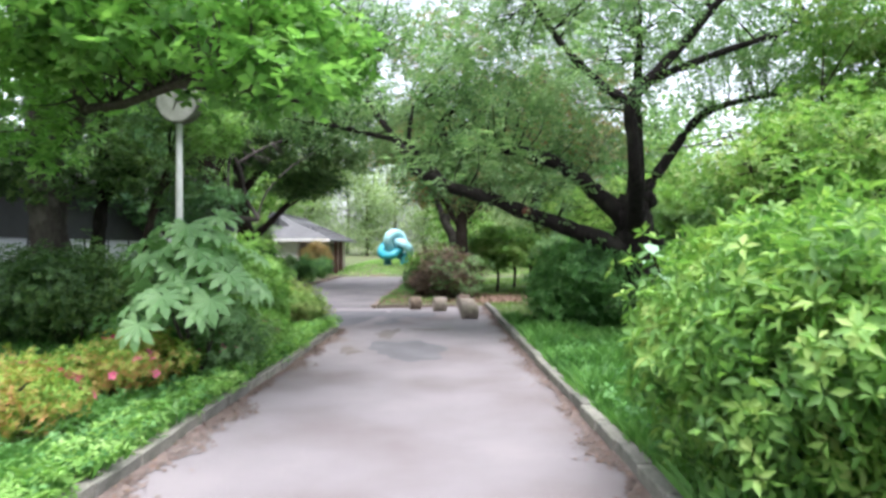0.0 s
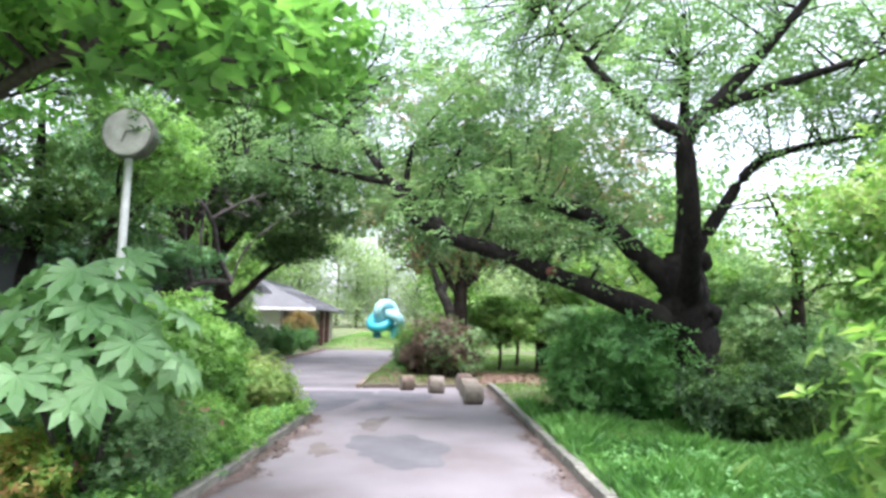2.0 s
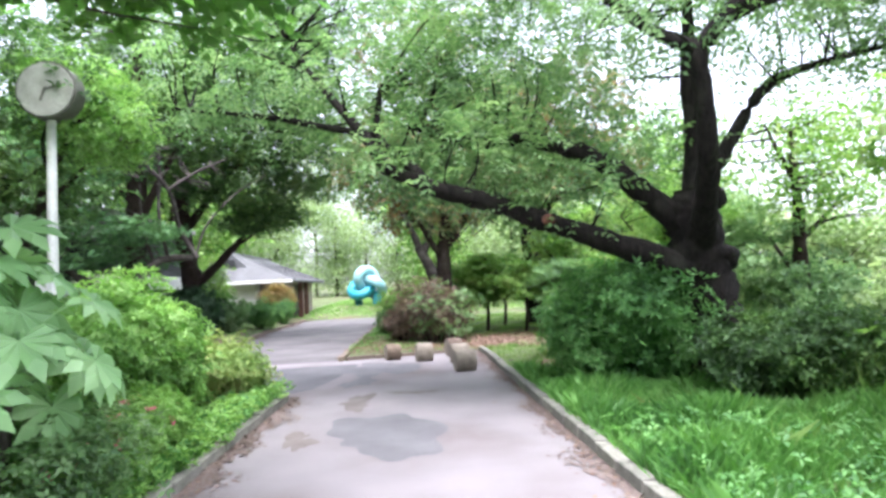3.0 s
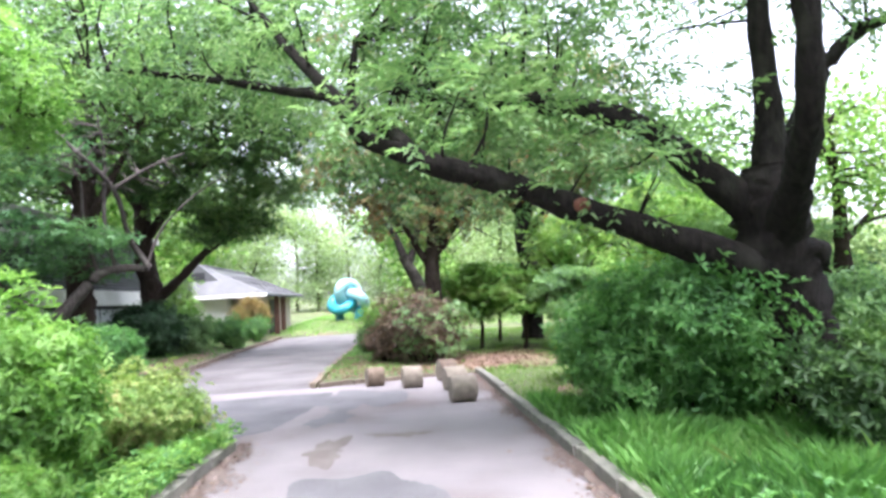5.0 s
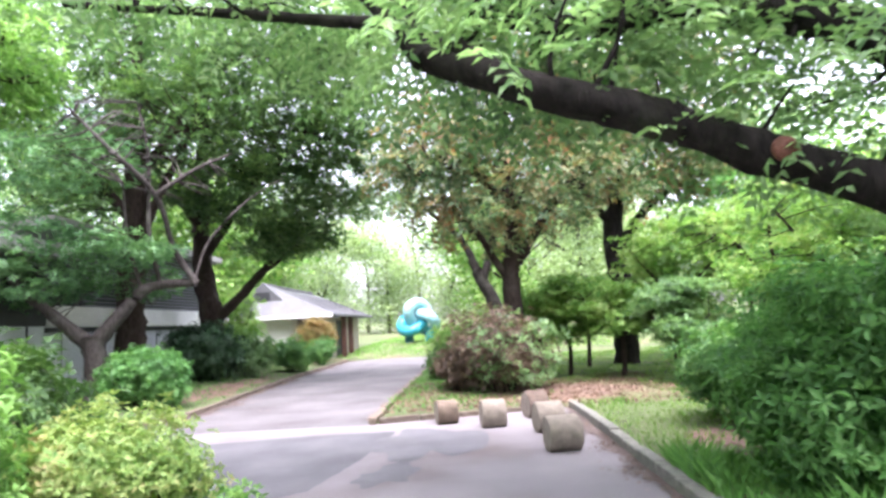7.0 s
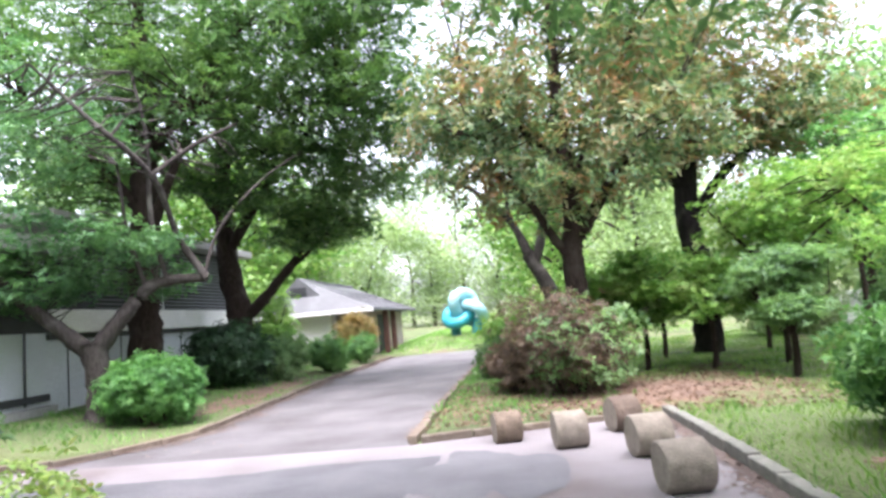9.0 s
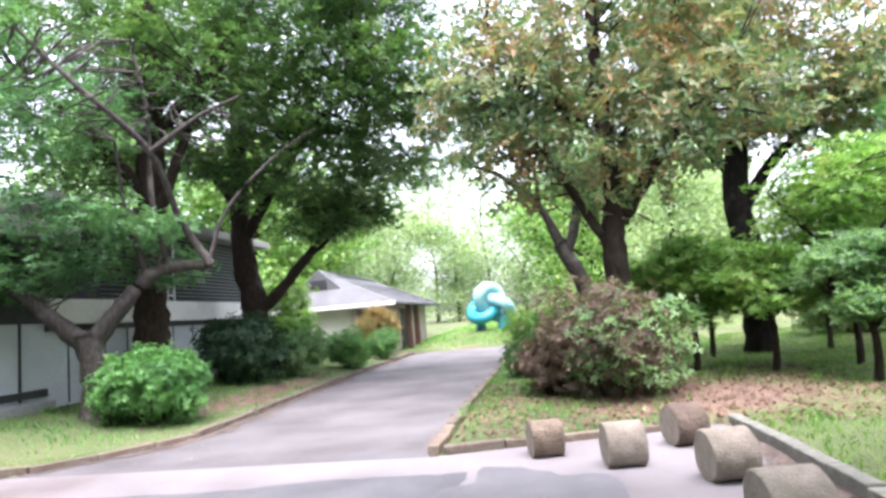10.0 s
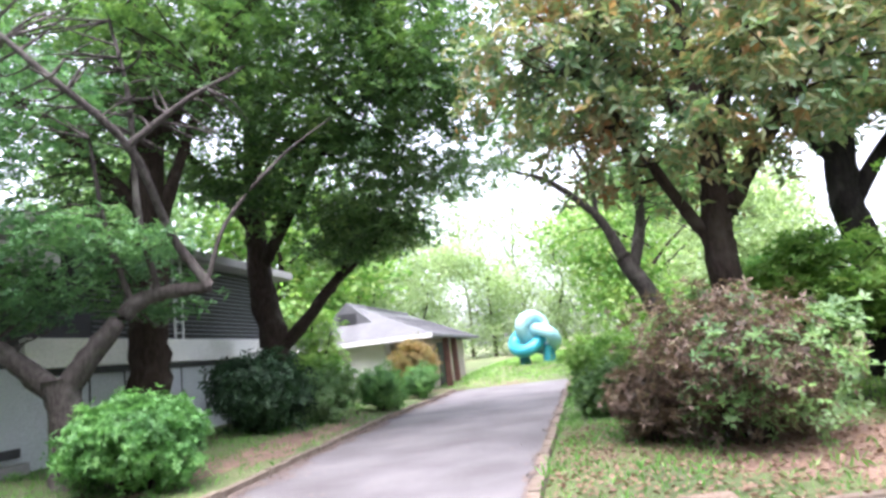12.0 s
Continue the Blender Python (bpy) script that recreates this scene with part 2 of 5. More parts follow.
def child(name, me, parent, loc=None, label="", kind=""):
    """A part: its mesh is given in world metres unless loc places it."""
    ob = new(name, me)
    ob.parent = parent
    base = BASE.get(parent, np.zeros(3))
    ob.location = tuple((np.zeros(3) if loc is None else np.array(loc, float)) - base)
    BASE[ob] = np.zeros(3) if loc is None else np.array(loc, float)
    return tagged(ob, label, kind=kind)


def part(name, bm, mat, parent, label="", smooth=False):
    me = bpy.data.meshes.new(name)
    bm.to_mesh(me)
    bm.free()
    me.materials.append(mat)
    if smooth:
        me.polygons.foreach_set("use_smooth", [True] * len(me.polygons))
    return child(name, me, parent, None, label)


def box(bm, x0, y0, z0, x1, y1, z1, bevel=0.0):
    r = bmesh.ops.create_cube(bm, size=1.0, matrix=Matrix.LocRotScale(((x0 + x1) / 2, (y0 + y1) / 2, (z0 + z1) / 2), None, (abs(x1 - x0), abs(y1 - y0), abs(z1 - z0))))
    if bevel:
        es = list({e for v in r["verts"] for e in v.link_edges})
        bmesh.ops.bevel(bm, geom=es, offset=bevel, segments=2, affect="EDGES", profile=0.6)


def box_part(name, dims, mat, parent, label="", bevel=0.01):
    bm = bmesh.new()
    box(bm, *dims, bevel=bevel)
    return part(name, bm, mat, parent, label)


def smooth_path(pts, n=6):
    p = np.array(pts, float)
    if len(p) < 3:
        return np.array([p[0] + (p[-1] - p[0]) * k / n for k in range(n + 1)])
    q = np.vstack([2 * p[0] - p[1], p, 2 * p[-1] - p[-2]])
    out = []
    for i in range(1, len(q) - 2):
        for k in range(n):
            t = k / n
            a, b, c, d = q[i - 1], q[i], q[i + 1], q[i + 2]
            out.append(0.5 * (2 * b + (c - a) * t + (2 * a - 5 * b + 4 * c - d) * t * t + (3 * b - a - 3 * c + d) * t ** 3))
    out.append(p[-1])
    return np.array(out)


def tube(pts, radii, sides=9, lump=0.08, steps=6, seed=0):
    """A tapered, slightly uneven limb along pts."""
    c = smooth_path(pts, steps)
    m = len(c)
    r = np.interp(np.linspace(0, 1, m), np.linspace(0, 1, len(radii)), radii)
    g = np.random.default_rng(seed + 11)
    verts, faces = [], []
    up = np.array([0.3, 0.2, 1.0])
    for i in range(m):
        d = c[min(i + 1, m - 1)] - c[max(i - 1, 0)]
        d /= np.linalg.norm(d) + 1e-9
        ref = up if abs(d @ up) / np.linalg.norm(up) < 0.93 else np.array([1.0, 0.1, 0.0])
        u = np.cross(d, ref)
        u /= np.linalg.norm(u)
        v = np.cross(d, u)
        for k in range(sides):
            a = 2 * math.pi * k / sides
            rr = r[i] * (1 + lump * g.normal())
            verts.append(c[i] + rr * (math.cos(a) * u + math.sin(a) * v))
    for i in range(m - 1):
        for k in range(sides):
            k2 = (k + 1) % sides
            faces.append((i * sides + k, i * sides + k2, (i + 1) * sides + k2, (i + 1) * sides + k))
    faces.append(tuple(range(sides)))
    faces.append(tuple((m - 1) * sides + k for k in range(sides - 1, -1, -1)))
    return verts, faces


def join(parts):
    verts, faces = [], []
    for v, f in parts:
        o = len(verts)
        verts.extend(v)
        faces.extend(tuple(i + o for i in q) for q in f)
    return verts, faces


def unit(a):
    return a / (np.linalg.norm(a, axis=-1, keepdims=True) + 1e-9)


def rand_dirs(n, g):
    return unit(g.normal(size=(n, 3)))


def leaf_tris(P, A, N, L, W, g, fold=0.12, droop=0.12):
    """Folded lens-shaped leaves: base P, axis A, face N, length L, width W."""
    n = len(P)
    A = unit(A)
    S = unit(np.cross(N, A))
    N = np.cross(A, S)
    L = (L * g.uniform(0.7, 1.25, n))[:, None]
    Wd = (W * g.uniform(0.75, 1.2, n))[:, None]
    mid = P + A * L * 0.45
    v = np.stack([P, mid + S * Wd * 0.5 + N * L * fold, P + A * L - N * L * droop, mid - S * Wd * 0.5 + N * L * fold], 1).reshape(-1, 3)
    i = np.arange(n)[:, None] * 4
    t = np.concatenate([i + [0, 1, 2], i + [0, 2, 3]], 1).reshape(-1, 3)
    return v, t


def rosettes(P, N, k, L, W, g, lift=0.35):
    """k leaves in a whorl at each shoot tip P that points along N."""
    n = len(P)
    N = unit(N)
    ref = rand_dirs(n, g)
    U = unit(np.cross(N, ref))
    V = np.cross(N, U)
    Ps, As, Ns = [], [], []
    for j in range(k):
        a = 2 * math.pi * j / k + g.uniform(-0.35, 0.35, n)
        T = U * np.cos(a)[:, None] + V * np.sin(a)[:, None]
        e = g.normal(lift, 0.3, n)[:, None]
        A = unit(T + N * e)
        Ps.append(P + A * L * 0.1)
        As.append(A)
        Ns.append(unit(N - T * e))
    return leaf_tris(np.vstack(Ps), np.vstack(As), np.vstack(Ns), L, W, g)


def pinnate(P, D, pairs, L, W, length, g, sag=0.25):
    """Feathery sprays: paired leaflets along a drooping stalk from P along D."""
    n = len(P)
    D = unit(D)
    up = np.array([0, 0, 1.0])
    S = unit(np.cross(D, up + 0.2 * g.normal(size=(n, 3))))
    N = np.cross(S, D)
    Ps, As, Ns = [], [], []
    for j in range(pairs):
        t = (j + 0.6) / pairs
        c = P + D * length * t - up * (sag * length * t * t)
        for s in (-1, 1):
            Ps.append(c)
            As.append(unit(S * s + D * 0.55 - up * 0.2 + 0.15 * g.normal(size=(n, 3))))
            Ns.append(N)
    return leaf_tris(np.vstack(Ps), np.vstack(As), np.vstack(Ns), L, W, g)


def blob_points(blobs, n, g, inner=0.35, lump=0.22):
    """Points in lumpy ellipsoids (centre, radii, weight), most of them near the outside, with the outward way."""
    w = np.array([b[2] for b in blobs], float)
    which = g.choice(len(blobs), n, p=w / w.sum())
    C = np.array([b[0] for b in blobs], float)[which]
    R = np.array([b[1] for b in blobs], float)[which]
    d = rand_dirs(n, g)
    ph = which[:, None] * 1.7
    wob = np.sin(d * 4.1 + ph).sum(1) * 0.33 + np.sin(d[:, [1, 2, 0]] * 7.3 + ph * 2).sum(1) * 0.2
    r = (inner + (1 - inner) * g.uniform(0, 1, n) ** 0.45) * (1 + lump * wob)
    return C + R * d * r[:, None], unit(d / R)


def foliage(name, parent, mat, blobs, clusters, per, spread, leaf, g, style="rosette", flat=0.6, up=0.6, inner=0.35, label="", floor=None):
    """Clumped leaves over the blobs. leaf: (length, width)."""
    C, O = blob_points(blobs, clusters, g, inner)
    P = np.repeat(C, per, 0) + g.normal(size=(clusters * per, 3)) * np.array([spread, spread, spread * flat])
    N = unit(np.repeat(O, per, 0) * (1 - up) + np.array([0, 0, up]) + 0.35 * g.normal(size=P.shape))
    if floor is not None:
        keep = P[:, 2] > floor
        P, N = P[keep], N[keep]
    if style == "rosette":
        v, t = rosettes(P, N, 5, leaf[0], leaf[1], g)
    elif style == "pinnate":
        D = unit(np.repeat(O, per, 0)[: len(P)] * np.array([1, 1, 0.3]) + 0.6 * rand_dirs(len(P), g) - np.array([0, 0, 0.15]))
        v, t = pinnate(P, D, 4, leaf[0], leaf[1], leaf[0] * 3.2, g)
    else:
        A = unit(rand_dirs(len(P), g) * np.array([1, 1, 0.5]) - np.array([0, 0, 0.35]))
        v, t = leaf_tris(P, A, N, leaf[0], leaf[1], g)
    base = BASE[parent]
    return child(name, tri_mesh(name, v - base, t, mat), parent, base, label, "stuff"), C


def twig_mesh(centres, limbs, g, count, r0=0.02):
    """Thin twigs that run from the limbs out to the clumps."""
    nodes = np.vstack([smooth_path(l, 6) for l in limbs])
    pick = g.choice(len(centres), min(count, len(centres)), replace=False)
    out = []
    for j, i in enumerate(pick):
        c = centres[i]
        d = np.linalg.norm(nodes - c, axis=1) + np.maximum(0, nodes[:, 2] - c[2]) * 0.6
        a = nodes[d.argmin()]
        m = (a + c) / 2 + g.normal(size=3) * 0.08 * np.linalg.norm(c - a)
        out.append(tube([a, m, c], [r0 * 1.6, r0, r0 * 0.35], 4, 0.0, 3, j))
    return join(out)


def tree(name, base, label, bark, leaf_mat, trunk, limbs, blobs, clusters, per, spread, leaf, style, seed, twigs=60, category="tree", group="", up=0.6, flat=0.6, inner=0.35, twig_r=0.02, sides=10):
    """trunk and limbs: (points, radii). The crown is clumps of leaves over the blobs."""
    g = np.random.default_rng(seed)
    ob = thing(name, base, label, category, group)
    b = np.array(base, float)
    v, f = tube(trunk[0], trunk[1], sides + 8, 0.09, 9, seed)
    child("trunk", raw_mesh("trunk", np.array(v) - b, f, bark, True), ob, b)
    for i, (p, r) in enumerate(limbs):
        v, f = tube(p, r, sides, 0.08, 6, seed + i + 1)
        child("limb", raw_mesh("limb", np.array(v) - b, f, bark, True), ob, b)
    if clusters:
        crown, C = foliage("crown", ob, leaf_mat, blobs, clusters, per, spread, leaf, g, style, flat, up, inner)
        if twigs:
            v, f = twig_mesh(C, [trunk[0]] + [l[0] for l in limbs], g, twigs, twig_r)
            child("twig_mass", raw_mesh("twig_mass", np.array(v) - b, f, bark, True), ob, b, kind="stuff")
    return ob


def bush(name, base, label, mat, radii, height, clusters, per, spread, leaf, seed, category="bush", style="rosette", stems=7, group="", up=0.35, bark=None, lobes=5, inner=0.5):
    """A rounded shrub: several leaf lobes on a set of stems."""
    g = np.random.default_rng(seed)
    ob = thing(name, base, label, category, group)
    b = np.array(base, float)
    rx, ry = radii
    blobs = [((b[0], b[1], b[2] + height * 0.52), (rx * 0.86, ry * 0.86, height * 0.44), 2.0)]
    for k in range(lobes):
        a = 2 * math.pi * (k + g.uniform(-0.3, 0.3)) / max(1, lobes)
        z = g.uniform(0.32, 0.66)
        blobs.append(((b[0] + math.cos(a) * rx * 0.5, b[1] + math.sin(a) * ry * 0.5, b[2] + height * z), (rx * 0.5, ry * 0.5, height * g.uniform(0.26, 0.33)), 0.75))
    crown, C = foliage("leaves", ob, mat, blobs, clusters, per, spread, leaf, g, style, 0.8, up, inner, floor=b[2] + 0.03)
    tubes = []
    for k in range(stems):
        a = 2 * math.pi * k / max(1, stems) + g.uniform(-0.3, 0.3)
        tip = b + np.array([math.cos(a) * rx * 0.6, math.sin(a) * ry * 0.6, height * g.uniform(0.55, 0.8)])
        foot = b + np.array([math.cos(a) * rx * 0.15, math.sin(a) * ry * 0.15, -0.03])
        tubes.append(tube([foot, (foot * 0.55 + tip * 0.45) + np.array([0, 0, 0.1]), tip], [0.03, 0.022, 0.008], 5, 0.05, 3, seed + k))
    if tubes:
        v, f = join(tubes)
        child("stem_mass", raw_mesh("stem_mass", np.array(v) - b, f, bark or M_BARK_BROWN, True), ob, b, kind="stuff")
    return ob

# ---------------------------------------------------------------- ground, road, kerbs
def edge_left(y):
    return -2.33 + 0.022 * (y - 5)


def edge_right(y):
    return 1.42 - 0.013 * (y - 5)


def isle_front(x):
    return 17.6 + 0.27 * (max(x, -2) + 2)


def isle_left(y):
    return -2.05 + 0.012 * (y - 18)


def road_left(y):
    return -5.75 - 0.06 * min(max(y - 20, 0), 8) if y >= 19.6 else -5.75 - 0.5 * (19.6 - y) ** 1.3


def on_road(x, y):
    if -14 < y <= 13.1:
        return edge_left(y) < x < edge_right(y)
    if 13.1 < y < 18.6 and y < isle_front(x) and -30 < x < edge_right(y):
        return y < 17.6 or x > road_left(y)
    if 17.5 <= y < 38:
        return road_left(y) < x < isle_left(y)
    return False


def height(x, y):
    """The ground beside the road; it climbs a little towards the building."""
    h = 0.07 + 0.03 * math.sin(x * 1.3 + 0.7 * y) * math.sin(0.9 * y - 0.4 * x)
    if y > 17 and x < -6:
        h += 0.3 * min(1.0, max(0.0, (-6.3 - x) / 3.0))
    if y > 38:  # the far lawn swells behind the end of the road
        h += min(0.5, 0.085 * (y - 38)) * min(1.0, max(0.0, (x + 7.5) / 2.0)) + 0.012 * max(0.0, y - 44)
    return h


def ground():
    xs = np.concatenate([[-400, -200, -90, -50], np.arange(-32, -13, 1.0), np.arange(-13, 6.01, 0.14), np.arange(6.5, 32, 1.0), [50, 90, 200, 400]])
    ys = np.concatenate([[-300, -120, -50, -25], np.arange(-14, 2, 0.5), np.arange(2, 27, 0.14), np.arange(27, 48, 0.3), np.arange(48, 90, 2.0), [100, 130, 200, 400, 900]])
    nx, ny = len(xs), len(ys)
    low = lambda x, y: any(on_road(x + a, y + b) for a, b in ((0, 0), (0.15, 0), (-0.15, 0), (0, 0.14), (0, -0.14)))
    verts = [(x, y, -0.05 if low(x, y) else height(x, y)) for y in ys for x in xs]
    i = (np.arange(ny - 1)[:, None] * nx + np.arange(nx - 1)[None, :]).ravel()
    t = np.concatenate([np.stack([i, i + 1, i + nx + 1], 1), np.stack([i, i + nx + 1, i + nx], 1)])
    me = tri_mesh("ground", verts, t, M_GROUND)
    me.polygons.foreach_set("use_smooth", [True] * len(me.polygons))
    return tagged(new("ground", me), "grassy park ground with bare earthy spots", "ground", kind="structure")


ground()


def road():
    verts, faces = [], []

    def quad(pts, z=0.0):
        o = len(verts)
        verts.extend((x, y, z) for x, y in pts)
        faces.append(tuple(range(o, o + len(pts))))

    ys = np.linspace(-14, 13.1, 40)
    for a, b in zip(ys[:-1], ys[1:]):
        quad([(edge_left(a) - 0.06, a), (edge_right(a) + 0.06, a), (edge_right(b) + 0.06, b), (edge_left(b) - 0.06, b)])
    quad([(-30, 13.1), (edge_right(13.1) + 0.06, 13.1), (edge_right(17.6) + 0.06, 17.6), (-30, 17.6)])
    quad([(-2.0, 17.6), (edge_right(17.6) + 0.06, 17.6), (edge_right(18.5) + 0.06, 18.5), (0.9, 18.5)])
    tagged(new("path", raw_mesh("path", verts, faces, M_ASPHALT)), "worn pale pinkish-grey asphalt park path", "path", kind="structure")
    verts, faces = [], []
    ys = np.linspace(17.6, 38, 40)
    for a, b in zip(ys[:-1], ys[1:]):
        o = len(verts)
        verts += [(road_left(a) - 0.06, a, 0), (isle_left(a) + 0.06, a, 0), (isle_left(b) + 0.06, b, 0), (road_left(b) - 0.06, b, 0)]
        faces.append((o, o + 1, o + 2, o + 3))
    return tagged(new("road", raw_mesh("road", verts, faces, M_ROAD)), "straight grey asphalt service road", "road", kind="structure")


road()


def flat_patch(name, cx, cy, rx, ry, mat, z, label, seed, turn=0.0, rag=0.16):
    g = np.random.default_rng(seed)
    n = 180
    ph = g.uniform(0, 6.28, 7)
    pts = []
    for k in range(n):
        a = 2 * math.pi * k / n
        r = 1 + rag * sum(math.sin((1.6 * j + 2) // 1 * a + ph[j]) / (1 + 0.7 * j) for j in range(7)) + g.normal(0, 0.012)
        x, y = rx * r * math.cos(a), ry * r * math.sin(a)
        pts.append((cx + x * math.cos(turn) - y * math.sin(turn), cy + x * math.sin(turn) + y * math.cos(turn), z))
    return tagged(new(name, raw_mesh(name, pts, [tuple(range(n))], mat)), label, "asphalt patch", kind="structure")


def ragged_area(name, corners, mat, z, label, seed, rag=0.05, step=0.12):
    """A flat area inside the corners, with crumbling edges."""
    g = np.random.default_rng(seed)
    pts = []
    for a, b in zip(corners, corners[1:] + corners[:1]):
        n = min(90, max(2, int(math.dist(a, b) / step)))
        drift = np.cumsum(g.normal(0, rag * 0.45, n)) * np.sin(np.linspace(0, math.pi, n))
        for k in range(n):
            t = k / n
            dx, dy = (b[0] - a[0]) / math.dist(a, b), (b[1] - a[1]) / math.dist(a, b)
            o = drift[k] * 0.5 + g.normal(0, rag * 0.3)
            pts.append((a[0] + (b[0] - a[0]) * t - dy * o, a[1] + (b[1] - a[1]) * t + dx * o, z))
    return tagged(new(name, raw_mesh(name, pts, [tuple(range(len(pts)))], mat)), label, "asphalt patch", kind="structure")


ragged_area("side_road_asphalt", [(-29, 13.3), (-2.4, 13.3), (-1.95, 13.75), (-1.8, 14.5), (-1.62, 15.6), (-1.5, 16.9), (-2.8, 16.85), (-4.0, 16.6), (-29, 16.4)], M_PATCH_DARK, 0.004, "dark grey newer asphalt where the side road turns off", 3)
flat_patch("asphalt_patch", -0.58, 10.45, 0.64, 1.0, M_PATCH, 0.004, "darker repair patch in the asphalt path", 1)
flat_patch("asphalt_patch", -0.95, 15.95, 0.62, 1.15, M_PATCH, 0.008, "darker repair patch in the asphalt path", 2, rag=0.2)
flat_patch("asphalt_patch", -1.25, 14.3, 0.3, 0.42, M_PATCH, 0.004, "small dark repair patch in the asphalt path", 4, rag=0.25)
flat_patch("dirt_stain", -1.1, 12.4, 0.24, 0.5, M_DUST, 0.004, "brownish dirt stain on the asphalt path", 5, rag=0.3)
flat_patch("dirt_stain", -1.55, 10.3, 0.18, 0.36, M_DUST, 0.004, "brownish dirt stain on the asphalt path", 6, rag=0.3)
flat_patch("dirt_stain", -0.3, 13.0, 0.3, 0.16, M_DUST, 0.004, "brownish dirt stain on the asphalt path", 8, rag=0.3)


def litter_bed(cx, cy, rx, ry, seed):
    g = np.random.default_rng(seed)
    n, rings = 48, 14
    pts = [(cx, cy, height(cx, cy) + 0.012)]
    edge = [1 + 0.25 * math.sin(2.6 * k) + 0.12 * g.normal() for k in range(n)]
    for j in range(1, rings + 1):
        for k in range(n):
            a, r = 2 * math.pi * k / n, edge[k] * j / rings
            x, y = cx + rx * r * math.cos(a), cy + ry * r * math.sin(a)
            pts.append((x, y, height(x, y) + (0.012 if j < rings else -0.03)))
    fs = [(0, 1 + k, 1 + (k + 1) % n) for k in range(n)]
    for j in range(rings - 1):
        for k in range(n):
            a, b = 1 + j * n, 1 + (j + 1) * n
            fs.append((a + k, b + k, b + (k + 1) % n, a + (k + 1) % n))
    tagged(new("leaf_litter", raw_mesh("leaf_litter", pts, fs, M_LITTER, True)), "brown leaf litter on the ground below the trees", "leaf litter", kind="structure")


litter_bed(1.1, 20.1, 1.7, 1.3, 7)
litter_bed(-6.9, 24.0, 0.5, 3.6, 8)
litter_bed(2.35, 12.6, 0.6, 1.3, 9)
litter_bed(2.5, 15.0, 0.5, 0.5, 10)


def crumbs(name, fn, y0, y1, side, count, seed, spread=0.11):
    """Earth crumbs and leaf bits gathered along a kerb, thinning out towards the road."""
    g = np.random.default_rng(seed)
    y = g.uniform(y0, y1, count)
    wob = 0.55 + 0.45 * np.sin(y * 1.7 + seed) * np.sin(y * 0.63) + 0.3 * np.sin(y * 5.1)
    d = np.abs(g.normal(0, spread, count)) * np.clip(wob, 0.25, 1.5) + 0.01
    P = np.column_stack([np.array([fn(v) for v in y]) + side * d, y, np.full(count, 0.006) + g.uniform(0, 0.004, count)])
    v, t = leaf_tris(P, unit(g.normal(size=P.shape) * np.array([1, 1, 0.05])), np.array([0, 0, 1.0]) + 0.15 * g.normal(size=P.shape), 0.05, 0.04, g, 0.03, 0.0)
    tagged(new(name, tri_mesh(name, v, t, LF_EARTH)), "reddish earth crumbs gathered along the kerb", "dirt", kind="stuff")


crumbs("kerb_dirt", edge_left, -2, 13.1, 1, 9000, 1, 0.16)
crumbs("kerb_dirt", edge_right, -2, 18.4, -1, 9000, 2, 0.13)
crumbs("kerb_dirt", road_left, 17.7, 38, 1, 8000, 3, 0.22)
crumbs("kerb_dirt", isle_left, 18.0, 36, -1, 2500, 4, 0.06)


def kerb(name, pts, mat, length, width, high, label, seed):
    """A row of single kerb stones along pts, each a little out of line."""
    g = np.random.default_rng(seed)
    ob = thing(name, (pts[0][0], pts[0][1], 0), label, "kerb", kind="structure")
    bm = bmesh.new()
    box(bm, -length / 2 + 0.006, -width / 2, -0.1, length / 2 - 0.006, width / 2, high, 0.015)
    me = bpy.data.meshes.new("kerb_stone")
    bm.to_mesh(me)
    bm.free()
    me.materials.append(mat)
    for a, b in zip(pts[:-1], pts[1:]):
        d = Vector((b[0] - a[0], b[1] - a[1], 0))
        n = max(1, round(d.length / length))
        for k in range(n):
            c = Vector((a[0], a[1], 0)) + d * ((k + 0.5) / n)
            st = child("kerb_stone", me, ob, (c.x + g.normal(0, 0.008), c.y, g.normal(0, 0.008)))
            st.rotation_euler = (g.normal(0, 0.02), g.normal(0, 0.012), math.atan2(d.y, d.x) + g.normal(0, 0.012))
            st.scale = (d.length / n / length, 1, 1)
    return ob


kerb("kerb_left", [(edge_left(y) - 0.05, y) for y in (-6, -3, 0, 3, 6, 8, 10, 12, 12.8)], M_KERB, 0.6, 0.13, 0.11, "weathered concrete kerb half overgrown with weeds", 1)
kerb("kerb_right", [(edge_right(y) + 0.05, y) for y in (-6, -3, 0, 4, 8, 12, 15, 18.5)], M_KERB, 0.6, 0.13, 0.12, "weathered concrete kerb stones along the lawn", 2)
kerb("kerb_island", [(x, isle_front(x) + 0.06) for x in (0.75, -0.6, -1.85)], M_KERB_BROWN, 0.6, 0.12, 0.09, "low earth-stained kerb at the island bed", 3)
kerb("kerb_island_side", [(-1.96, 17.72)] + [(isle_left(y) + 0.05, y) for y in (21, 25, 30, 34, 37.7)], M_KERB_BROWN, 0.6, 0.12, 0.09, "low earth-stained kerb at the island bed", 4)
kerb("kerb_road_left", [(-16, 17.66), (-9.5, 17.66), (-7.7, 17.68)] + [(road_left(y) - 0.06, y) for y in (17.8, 18.4, 19, 19.6, 21, 23, 25, 28, 32, 35, 37.7)], M_KERB_BROWN, 0.6, 0.12, 0.09, "earth-stained kerb along the planted verge", 5)


